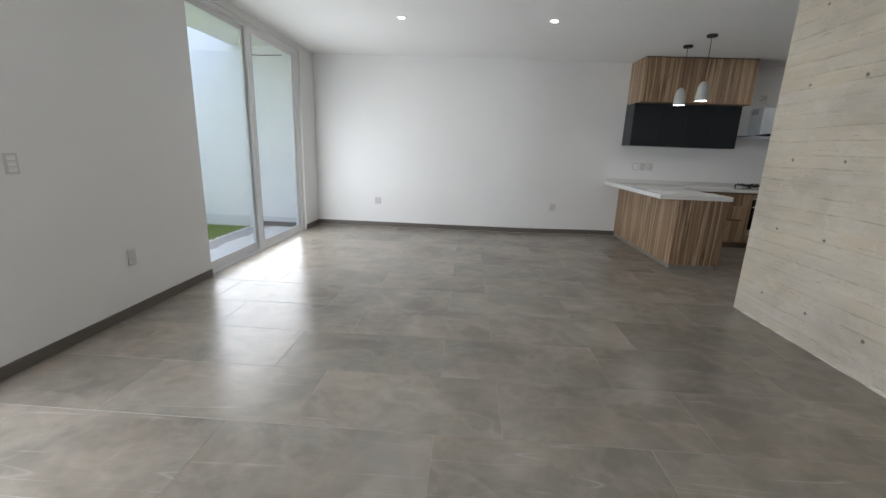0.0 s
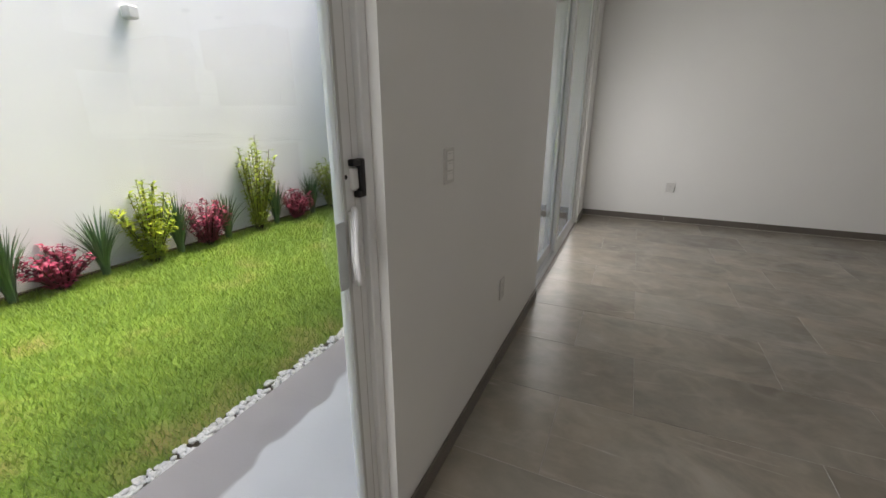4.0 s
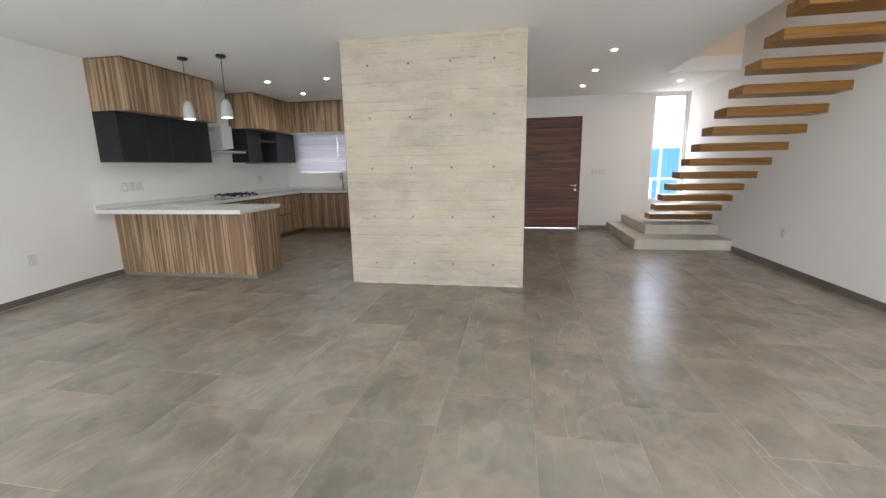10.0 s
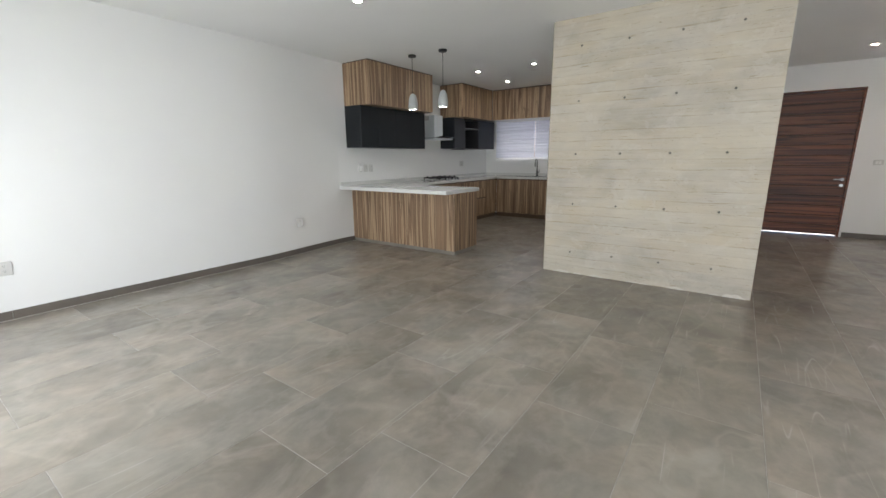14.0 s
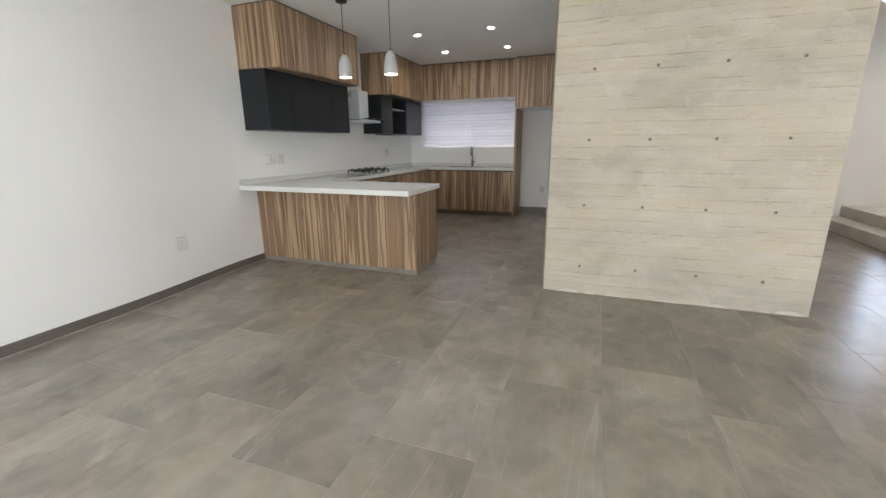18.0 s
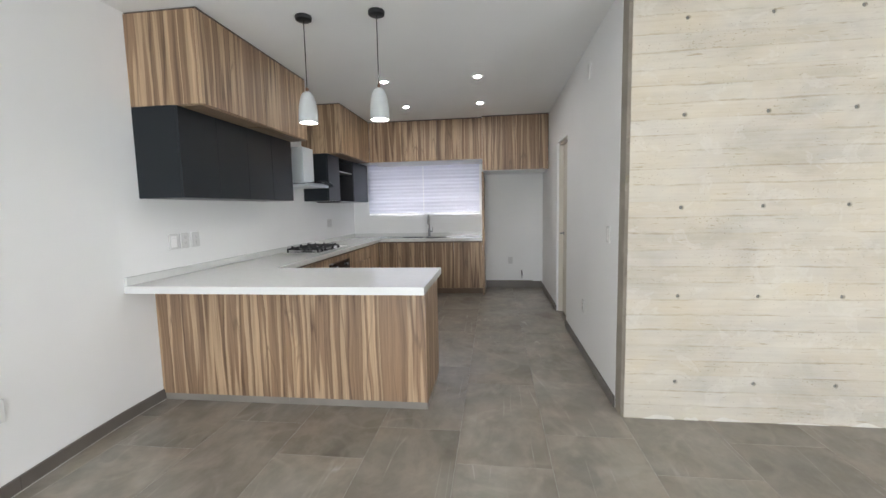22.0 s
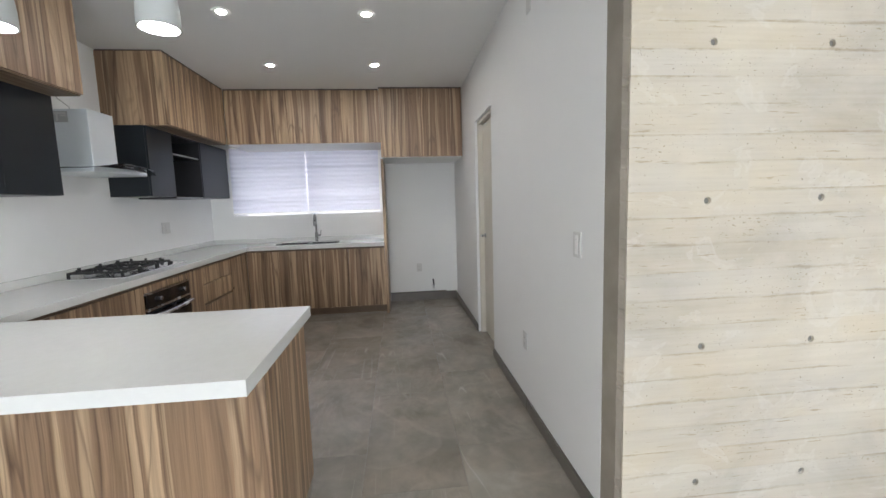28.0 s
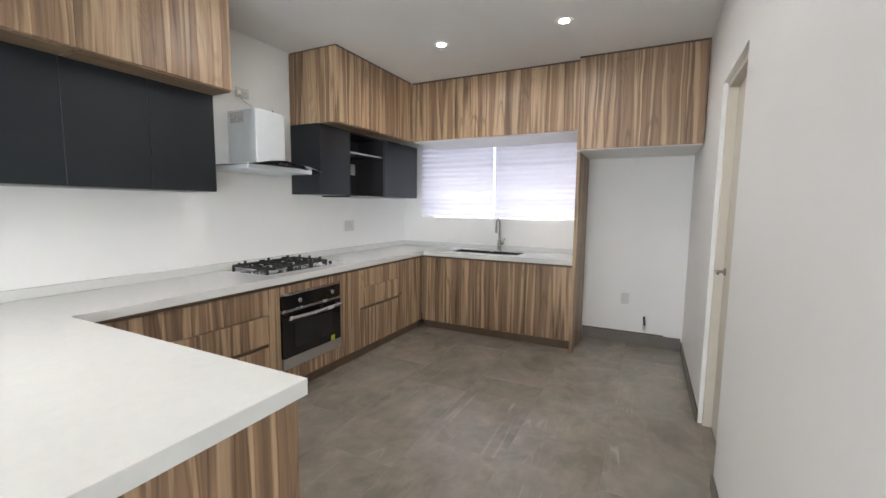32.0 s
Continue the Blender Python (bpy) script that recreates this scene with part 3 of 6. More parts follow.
# entry wall with the door and the tall window cut through
ED0, ED1, EDZ = 0.62, 1.80, 2.375
SW0, SW1, SWZ0, SWZ1 = -1.385, -0.76, 0.63, 2.74
pierced("wall_entry", "x", EX, EX + TH, (SY, SW0, SW1, ED0, ED1, 3.83), (-0.1, SWZ0, EDZ, SWZ1, CEIL_Z), [(1, 1), (1, 2), (3, 0), (3, 1)],
        WALL, "white painted wall around the entrance door")
KW0, KW1, KZ0, KZ1 = 5.02, 6.99, 1.30, 2.26
pierced("wall_kitchen_end", "x", KX, KX + TH, (3.83, KW0, KW1, NY), (-0.1, KZ0, KZ1, CEIL_Z), [(1, 1)], WALL, "white painted wall around the kitchen window")
KD0, KD1, KDZ = 4.67, 5.415, 2.215
pierced("wall_kitchen_side", "y", 3.83, 3.95, (CON_X1, KD0, KD1, KX), (-0.1, KDZ, CEIL_Z), [(1, 0)], WALL, "white painted wall with a recessed doorway")
structure("wall_core", [(CON_X1, EX, CON_Y0, CON_Y0 + 0.12, -0.1, CEIL_Z), (5.9, 6.0, CON_Y0 + 0.12, 3.83, -0.1, CEIL_Z)], WALL, "plain white wall of the closed store room")

# ceiling with the stairwell left open
VOID_Y, VOID_X0, VOID_X1 = -0.365, -0.6, 5.34
pierced("ceiling", "z", CEIL_Z, CEIL_Z + 0.22, (WX - TH, VOID_X0, VOID_X1, EX + TH), (SY, VOID_Y, NY + TH), [(1, 0)],
        CEIL, "flat white painted ceiling with a stairwell opening", "ceiling")
# warm light on these walls is put into their beige colour
structure("wall_stairwell", [
    (VOID_X0 - 0.1, VOID_X1 + 0.1, VOID_Y, VOID_Y + 0.1, CEIL_Z + 0.22, 5.4), (VOID_X1, VOID_X1 + 0.1, SY, VOID_Y, CEIL_Z + 0.22, 5.4),
    (VOID_X0 - 0.1, VOID_X0, SY, VOID_Y, CEIL_Z + 0.22, 3.6), (VOID_X0 - 0.1, VOID_X0, SY, VOID_Y, 5.0, 5.4)],
    simple("warm_light_plaster", (0.76, 0.64, 0.53), 0.7, vary=0.03, scale=1.2), "upper stairwell walls tinted beige to stand for warm light")
structure("ceiling_upper", [(VOID_X0 - 0.1, VOID_X1 + 0.1, SY - TH, VOID_Y + 0.1, 5.4, 5.5)], CEIL, "white ceiling above the stairwell", "ceiling")

# skirting
SK, SD = 0.08, 0.012
for nm, d in (
    ("baseboard", (WX, WX + SD, DOOR_N, WIN_S, 0, SK)),
    ("baseboard", (WX, WX + SD, WIN_N, NY, 0, SK)), ("baseboard", (WX - TH + 0.06, WX + SD, DOOR_N - SD, DOOR_N, 0, SK)),
    ("baseboard", (WX, 4.97, SY, SY + SD, 0, SK)), ("baseboard", (WX, WX + SD, SY + SD, DOOR_S, 0, SK)),
    ("baseboard", (EX - SD, EX, 0.03, ED0 - 0.03, 0, SK)),
    ("baseboard", (CON_X1, KD0, 3.95, 3.95 + SD, 0, SK)), ("baseboard", (KD1, KX, 3.95, 3.95 + SD, 0, SK)),
    ("baseboard", (KX - SD, KX, 3.95 + SD, 4.925, 0, SK + 0.035)),
):
    b = bmesh.new()
    x0, x1, y0, y1, z0, z1 = d
    # laid in pieces as long as a floor tile
    if x1 - x0 > y1 - y0:
        n = max(1, round((x1 - x0) / 1.05))
        for i in range(n):
            box(b, x0 + (x1 - x0) * i / n + 0.001, x0 + (x1 - x0) * (i + 1) / n - 0.001, y0, y1, z0, z1, 0.0015)
    else:
        n = max(1, round((y1 - y0) / 1.05))
        for i in range(n):
            box(b, x0, x1, y0 + (y1 - y0) * i / n + 0.001, y0 + (y1 - y0) * (i + 1) / n - 0.001, z0, z1, 0.0015)
    tagged(part(nm, b, SKIRT), "low grey-brown porcelain skirting along the wall", "skirting", kind="structure")

b = bmesh.new()
for i in range(5):
    along_north(b, WX + SD + 1.034 * i + 0.001, WX + SD + 1.034 * (i + 1) - 0.001, SD, 0.004, SK, 8)
tagged(part("baseboard", b, SKIRT), "low grey-brown porcelain skirting along the living room wall", "skirting", kind="structure")
b = bmesh.new()
along_north(b, WX + SD, 2.545, SD + 0.004, 0.0003, 0.004, 40)
tagged(part("trim", b, GROUT_LINE), "thin pale grout line at the foot of the skirting", "grout", kind="structure")

structure("trim", [(KX - 0.009, KX, 4.12, 4.925, SK + 0.0352, SK + 0.046)], SHADOW_GAP, "dark open joint above the bay skirting", "joint")

# ---- glazing ----


def sliding_window(name, y0, y1, x, z0, z1, label, mid, side, stile=0.10):
    w = thing(name, (x, (y0 + y1) / 2, z0), label, "sliding window", kind="structure")
    fx0, fx1 = x - 0.055, x + 0.055
    bpart("frame_side", (fx0, fx1, y0, y0 + 0.035, z0, z1), ALU, w, bevel=0.003)
    bpart("frame_side", (fx0, fx1, y1 - side, y1, z0, z1), ALU, w, bevel=0.003)
    bpart("frame_head", (fx0, fx1, y0 + 0.035, y1 - 0.035, z1 - 0.04, z1), ALU, w, bevel=0.003)
    b = bmesh.new()
    box(b, fx0, fx1, y0 + 0.035, y1 - 0.035, z0, z0 + 0.012)
    for ty in (fx0 + 0.012, x - 0.004, fx1 - 0.02):
        box(b, ty, ty + 0.008, y0 + 0.035, y1 - 0.035, z0 + 0.012, z0 + 0.03)
    part("sill_track", b, ALU, w)
    sashes = []
    for sx, a, c in ((x - 0.022, y0 + 0.035, mid + 0.03), (x + 0.022, mid - 0.045, y1 - side)):
        b = bmesh.new()
        sa, sc, zz0, zz1 = 0.10, stile if c > mid + 0.1 else 0.10, z0 + 0.022, z1 - 0.035
        box(b, sx - 0.016, sx + 0.016, a, a + sa, zz0, zz1, 0.003)
        box(b, sx - 0.016, sx + 0.016, c - sc, c, zz0, zz1, 0.003)
        box(b, sx - 0.015, sx + 0.015, a + sa, c - sc, zz0, zz0 + 0.085, 0.003)
        box(b, sx - 0.015, sx + 0.015, a + sa, c - sc, zz1 - 0.06, zz1, 0.003)
        sash = part("sash", b, ALU, w)
        pane = bpart("pane", (sx - 0.003, sx + 0.003, a + sa - 0.005, c - sc + 0.005, zz0 + 0.08, zz1 - 0.055), GLASS, sash)
        pane.visible_shadow = False
        bpart("glazing_bead", (sx + 0.0155, sx + 0.0195, a + sa - 0.012, a + sa - 0.002, zz0 + 0.08, zz1 - 0.055), PLASTIC_GREY, sash)
        bpart("glazing_bead", (sx + 0.0155, sx + 0.0195, c - sc + 0.002, c - sc + 0.012, zz0 + 0.08, zz1 - 0.055), PLASTIC_GREY, sash)
        sashes.append(sash)
    return w, sashes


FX = WX - 0.085
_, door_sashes = sliding_window("window_1", DOOR_S, DOOR_N, FX, 0.0, HEAD, "closed white aluminium sliding garden door with clear glass", 0.795, 0.035, 0.077)
sliding_window("window_2", WIN_S, WIN_N, FX, 0.0, HEAD, "closed floor-length white aluminium sliding patio window", 5.20, 0.085)
# pull handle on its plate, latch and tape strip on the near sash
hx = FX + 0.022 + 0.016
bpart("handle_plate", (hx - 0.001, hx + 0.006, 1.831, 1.863, 0.95, 1.142), ALU, door_sashes[1], "white handle plate", 0.003)
b = bmesh.new()
for s0, s1, rr in ((0.0, 1.0, 0.0075), (0.03, 0.97, 0.0055)):
    bow = [s0 + (s1 - s0) * i / 20 for i in range(21)]
    tube(b, [(hx + 0.004 + 0.030 * math.sin(math.pi * u) ** 0.5 - (0.010 if rr < 0.006 else 0.0), 1.853 - 0.040 * math.sin(math.pi * u) ** 0.75, 1.145 - 0.198 * u) for u in bow], rr, 10)
part("pull_handle", b, ALU, door_sashes[1], "white bow-shaped pull handle", True)
b = bmesh.new()
tube(b, [(hx + 0.005, 1.849, 1.078), (hx + 0.022, 1.849, 1.052), (hx + 0.018, 1.847, 1.010), (hx + 0.005, 1.847, 0.985)], 0.006, 8)
part("thumb_latch", b, ALU, door_sashes[1], smooth=True)
for z in (0.965, 1.06, 1.128):
    b = bmesh.new()
    lathe(b, [(0.004, 0), (0.004, 0.0015)], (hx + 0.0055, 1.853, z), 10, "x")
    part("screw", b, BLACK, door_sashes[1])
b = bmesh.new()
box(b, hx - 0.001, hx + 0.020, 1.873, 1.889, 1.170, 1.262, 0.003)
box(b, hx - 0.001, hx + 0.020, 1.845, 1.8735, 1.246, 1.262, 0.003)
box(b, hx - 0.001, hx + 0.020, 1.861, 1.8735, 1.170, 1.186, 0.003)
part("latch", b, BLACK, door_sashes[1], "black latch bracket")
b = bmesh.new()
box(b, hx - 0.001, hx + 0.011, 1.849, 1.8725, 1.190, 1.242, 0.005, 2)
part("latch_lever", b, ALU, door_sashes[1])
b = bmesh.new()
lathe(b, [(0.0055, 0), (0.0055, 0.0012)], (hx - 0.0002, 1.835, 1.222), 12, "x")
part("key_hole", b, BLACK, door_sashes[1])
bpart("stile_groove", (hx - 0.0005, hx + 0.0006, 1.863, 1.8655, 0.03, HEAD - 0.06), PLASTIC_GREY, door_sashes[1])
bpart("tape_strip", (hx - 0.001, hx + 0.002, 1.785, 1.822, 0.95, 1.12), TAPE, door_sashes[1], "faded pale protective tape")

# entry window, fixed
w = thing("window_3", (EX + 0.05, -1.07, SWZ0), "tall narrow fixed window with a white frame", "window", kind="structure")
b = bmesh.new()
for d in ((EX + 0.03, EX + 0.08, SW0, SW0 + 0.035, SWZ0, SWZ1), (EX + 0.03, EX + 0.08, SW1 - 0.035, SW1, SWZ0, SWZ1),
          (EX + 0.03, EX + 0.08, SW0 + 0.035, SW1 - 0.035, SWZ0, SWZ0 + 0.035), (EX + 0.03, EX + 0.08, SW0 + 0.035, SW1 - 0.035, SWZ1 - 0.035, SWZ1)):
    box(b, *d, bevel=0.003)
part("window_frame", b, ALU, w)
pane = bpart("pane", (EX + 0.052, EX + 0.058, SW0 + 0.03, SW1 - 0.03, SWZ0 + 0.03, SWZ1 - 0.03), GLASS, w)
pane.visible_shadow = False

# kitchen window behind the blinds
w = thing("window_4", (KX + 0.1, 6.0, KZ0), "white framed window over the sink behind pale blinds", "window", kind="structure")
b = bmesh.new()
for d in ((KX + 0.07, KX + 0.12, KW0, KW0 + 0.04, KZ0, KZ1), (KX + 0.07, KX + 0.12, KW1 - 0.04, KW1, KZ0, KZ1), (KX + 0.07, KX + 0.12, 5.975, 6.025, KZ0, KZ1),
          (KX + 0.07, KX + 0.12, KW0 + 0.04, KW1 - 0.04, KZ0, KZ0 + 0.04), (KX + 0.07, KX + 0.12, KW0 + 0.04, KW1 - 0.04, KZ1 - 0.04, KZ1)):
    box(b, *d, bevel=0.003)
part("window_frame", b, ALU, w)
for a, c in ((KW0 + 0.035, 5.98), (6.02, KW1 - 0.035)):
    pane = bpart("pane", (KX + 0.092, KX + 0.098, a, c, KZ0 + 0.035, KZ1 - 0.035), GLASS, w)
    pane.visible_shadow = False


def blind(y0, y1):
    t = thing("window_blind", (KX - 0.03, (y0 + y1) / 2, 1.30), "lowered pale lilac-white pleated blind", "blind", "kitchen window blinds")
    b = bmesh.new()
    n = 28
    rows = []
    for i in range(n + 1):
        z = 1.335 + (2.19 - 1.335) * i / n
        dx = 0.004 * (1 if i % 2 else -1)
        rows.append([b.verts.new((KX - 0.03 + dx, y, z)) for y in (y0, y1)])
    for r0, r1 in zip(rows, rows[1:]):
        b.faces.new((r0[0], r0[1], r1[1], r1[0]))
    part("cloth", b, BLIND, t)
    bpart("head_rail", (KX - 0.055, KX - 0.001, y0, y1, 2.19, 2.235), PLASTIC, t, bevel=0.004)
    b = bmesh.new()
    tube(b, [(KX - 0.03, y0, 1.327), (KX - 0.03, y1, 1.327)], 0.009, 8)
    part("bottom_rail", b, PLASTIC, t)
    for y in (y0 + 0.15, y1 - 0.15):
        bpart("clip", (KX - 0.042, KX - 0.001, y - 0.03, y + 0.03, 1.305, 1.32), PLASTIC, t, bevel=0.003)


blind(5.02, 5.99)
blind(6.005, 6.985)

# ---- entrance door ----
d = thing("door_1", (EX + 0.06, 1.2, 0), "closed dark red-brown wooden door of horizontal planks", "door", kind="structure")
b = bmesh.new()
box(b, EX - 0.004, EX + 0.10, ED0, ED0 + 0.03, 0, EDZ, 0.002)
box(b, EX - 0.004, EX + 0.10, ED1 - 0.03, ED1, 0, EDZ, 0.002)
box(b, EX - 0.004, EX + 0.10, ED0 + 0.03, ED1 - 0.03, EDZ - 0.03, EDZ, 0.002)
part("door_frame", b, PLANK, d)
n = 14
z = 0.022
hgt = (EDZ - 0.035 - z) / n
bpart("leaf", (EX + 0.035, EX + 0.075, ED0 + 0.033, ED1 - 0.033, z, EDZ - 0.034), SHADOW_GAP, d)
pl = bmesh.new()
box(pl, EX + 0.010, EX + 0.0352, ED0 + 0.034, ED1 - 0.034, 0.0, hgt - 0.011, 0.003)
plank_mesh = mesh_of(pl, "plank", PLANK)
for i in range(n):
    o = new("plank", plank_mesh)
    o.parent, o.matrix_parent_inverse = d, Matrix.Translation(d.location).inverted()
    o.location = (0.002 * random.uniform(-1, 1), 0, z + hgt * i)
b = bmesh.new()
lathe(b, [(0.024, 0), (0.024, 0.008), (0.02, 0.010)], (EX + 0.008, 0.705, 0.945), 20, "x")
tube(b, [(EX + 0.010, 0.705, 0.945), (EX - 0.035, 0.705, 0.945), (EX - 0.040, 0.72, 0.946), (EX - 0.040, 0.82, 0.948)], 0.009, 8)
part("lever_handle", b, STEEL_DULL, d, "satin steel lever handle", True)
b = bmesh.new()
lathe(b, [(0.024, 0), (0.024, 0.010), (0.012, 0.014)], (EX + 0.004, 0.705, 0.85), 20, "x")
part("lock_rose", b, STEEL_DULL, d, smooth=True)

# kitchen side door, set back in its opening
d = thing("door_2", (5.08, 3.86, 0), "closed cream painted door set back in its jamb", "door", kind="structure")
b = bmesh.new()
for dd in ((KD0, KD0 + 0.035, 3.835, 3.925, 0, KDZ), (KD1 - 0.035, KD1, 3.835, 3.925, 0, KDZ), (KD0 + 0.035, KD1 - 0.035, 3.835, 3.925, KDZ - 0.035, KDZ)):
    box(b, *dd, bevel=0.002)
part("door_frame", b, LEAF_DOOR, d)
b = bmesh.new()
box(b, KD0 + 0.038, KD1 - 0.038, 3.84, 3.875, 0.012, KDZ - 0.038, 0.002)
part("leaf", b, LEAF_DOOR, d)
b = bmesh.new()
lathe(b, [(0.024, 0), (0.024, 0.008), (0.018, 0.012)], (KD1 - 0.10, 3.875, 1.05), 20, "y")
tube(b, [(KD1 - 0.10, 3.88, 1.05), (KD1 - 0.10, 3.925, 1.05), (KD1 - 0.115, 3.93, 1.05), (KD1 - 0.215, 3.93, 1.052)], 0.009, 8)
part("lever_handle", b, TAP_STEEL, d, "satin steel lever handle", True)

# ---- downlights and pendants ----


def downlight(x, y):
    t = thing("ceiling_light", (x, y, CEIL_Z), "small round recessed white downlight, switched on", "downlight", "recessed downlights")
    b = bmesh.new()
    n = 28
    prof = [(0.0305, -0.001), (0.036, -0.006), (0.054, -0.007), (0.062, -0.004), (0.063, 0.0)]
    rings = [[b.verts.new((x + r * math.cos(2 * math.pi * i / n), y + r * math.sin(2 * math.pi * i / n), CEIL_Z + h)) for i in range(n)] for r, h in prof]
    for a, c in zip(rings, rings[1:]):
        for i in range(n):
            b.faces.new((a[i], a[(i + 1) % n], c[(i + 1) % n], c[i]))
    part("trim_ring", b, BULB_WHITE, t, smooth=True)
    b = bmesh.new()
    lathe(b, [(0.030, -0.003), (0.030, 0.0)], (x, y, CEIL_Z), 28)
    part("diffuser", b, LED_WARM if y < 2 else LED, t)


for x, y in ((-0.86, 5.17), (0.845, 5.18), (3.68, 0.79), (4.82, 0.815), (6.04, 0.82), (6.02, -0.80),
             (4.34, 4.936), (4.335, 5.944), (5.47, 5.95), (5.45, 4.945)):
    downlight(x, y)


def pendant(x, y):
    t = thing("pendant_lamp", (x, y, CEIL_Z), "pale cement bell pendant on a black cord, switched on", "pendant lamp", "pendants over the peninsula")
    b = bmesh.new()
    lathe(b, [(0.056, 0.0), (0.058, -0.006), (0.056, -0.026), (0.050, -0.030)], (x, y, CEIL_Z), 32)
    part("ceiling_rose", b, BLACK, t, "black disc ceiling rose", True)
    b = bmesh.new()
    tube(b, [(x, y, CEIL_Z - 0.028), (x, y, 2.275)], 0.0035, 8)
    part("cord", b, BLACK, t)
    b = bmesh.new()
    lathe(b, [(0.006, 0.0), (0.011, 0.004), (0.011, 0.024), (0.005, 0.030)], (x, y, 2.262), 16)
    part("ferrule", b, BRONZE, t, "small brown neck", True)
    b = bmesh.new()
    n = 36
    prof = [(0.012, 0.222), (0.028, 0.214), (0.042, 0.195), (0.055, 0.160), (0.063, 0.115), (0.068, 0.06), (0.069, 0.0),
            (0.063, 0.0), (0.062, 0.06), (0.057, 0.115), (0.049, 0.158), (0.030, 0.190)]
    rings = [[b.verts.new((x + r * math.cos(2 * math.pi * i / n), y + r * math.sin(2 * math.pi * i / n), 2.042 + h)) for i in range(n)] for r, h in prof]
    for a, c in zip(rings, rings[1:]):
        for i in range(n):
            b.faces.new((a[i], a[(i + 1) % n], c[(i + 1) % n], c[i]))
    b.faces.new(rings[0])
    bmesh.ops.recalc_face_normals(b, faces=b.faces)
    part("shade", b, PEND, t, smooth=True)
    b = bmesh.new()
    lathe(b, [(0.0, 0.012), (0.03, 0.012), (0.0615, 0.016), (0.0615, 0.02), (0.02, 0.05), (0.018, 0.12)], (x, y, 2.042), 28)
    part("diffuser", b, LED_SOFT, t)


pendant(2.755, 6.105)
pendant(2.765, 5.575)

# ---- kitchen ----
WOOD_Y, BLK_Y = 6.738, 6.93             # fronts of the tall timber row and of the graphite row
UP0, UP1, BK0, BK1 = 2.152, 2.768, 1.518, 2.152
SLAB0, SLAB1 = 0.870, 0.920
BASE_Y, BASE_X = 6.675, 6.45
GAP = 0.0015


def wall_unit(name, x0, x1, y0, y1, z0, z1, face, fronts, mat_body, mat_front, label, category, group, underside=None):
    """A wall cabinet; face is 'y' for fronts towards -y and 'x' for fronts towards -x; fronts are the door edges."""
    t = thing(name, ((x0 + x1) / 2, (y0 + y1) / 2, z0), label, category, group)
    if face == "y":
        bpart("body", (x0, x1, y0 + 0.019, y1, z0, z1), mat_body, t, bevel=0.001)
    else:
        bpart("body", (x0 + 0.019, x1, y0, y1, z0, z1), mat_body, t, bevel=0.001)
    for a, c in zip(fronts, fronts[1:]):
        if face == "y":
            bpart("door", (a + GAP, c - GAP, y0, y0 + 0.018, z0 + 0.002, z1 - 0.003), mat_front, t, bevel=0.001)
        else:
            bpart("door", (x0, x0 + 0.018, a + GAP, c - GAP, z0 + 0.002, z1 - 0.003), mat_front, t, bevel=0.001)
    if underside:
        bpart("underside", (x0 + 0.02, x1, y0 + 0.02 if face == "y" else y0, y1, z0 - 0.006, z0), underside, t)
    return t


# timber row on the north wall
for i in range(2):
    x0 = 2.49 + 0.80 * i
    wall_unit("wall_cabinet", x0, x0 + 0.80, WOOD_Y, NY, UP0, UP1, "y", (x0, x0 + 0.40, x0 + 0.80), LAM, LAM,
              "streaked brown laminate wall cabinet hung up to the ceiling", "wall cabinet", "timber wall cabinets", LAM_FLAT)
wall_unit("wall_cabinet", 5.07, 5.68, WOOD_Y, NY, UP0, UP1, "y", (5.07, 5.375, 5.68), LAM, LAM,
          "streaked brown laminate wall cabinet beside the extractor hood", "wall cabinet", "timber wall cabinets", LAM_FLAT)
wall_unit("wall_cabinet", 5.68, 6.305, WOOD_Y, NY, UP0, UP1, "y", (5.68, 5.995, 6.305), LAM, LAM,
          "streaked brown laminate wall cabinet in the corner", "wall cabinet", "timber wall cabinets", LAM_FLAT)
WCX = 6.312
for a, c in ((4.95, 5.65), (5.65, WOOD_Y)):
    wall_unit("wall_cabinet", WCX, KX, a, c, UP0, UP1, "x", (a, (a + c) / 2, c), LAM, LAM,
              "streaked brown laminate wall cabinet over the window", "wall cabinet", "timber wall cabinets", PLASTIC)
wall_unit("wall_cabinet", 6.235, KX, 3.955, 4.946, 1.965, UP1, "x", (3.957, 4.46, 4.946), LAM, LAM,
          "deep laminate cabinet bridging the empty fridge bay", "wall cabinet", "timber wall cabinets", PLASTIC)
# solid dark strip; its colour stands for the shade in the ceiling gap
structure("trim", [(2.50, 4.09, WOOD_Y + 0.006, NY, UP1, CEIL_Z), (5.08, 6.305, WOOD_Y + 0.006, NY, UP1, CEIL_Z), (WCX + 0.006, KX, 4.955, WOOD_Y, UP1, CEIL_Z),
                   (6.241, KX, 3.956, 4.946, UP1, CEIL_Z)], SHADOW_GAP, "dark strip put in as gap shade above the wall cabinets", "trim")
bpart("tall_end_panel", (6.39, KX, 4.930, 4.963, 0.0, 1.964), LAM, None, bevel=0.002)
tagged(bpy.data.objects["tall_end_panel"], "floor-standing laminate end panel beside the fridge bay", "end panel")

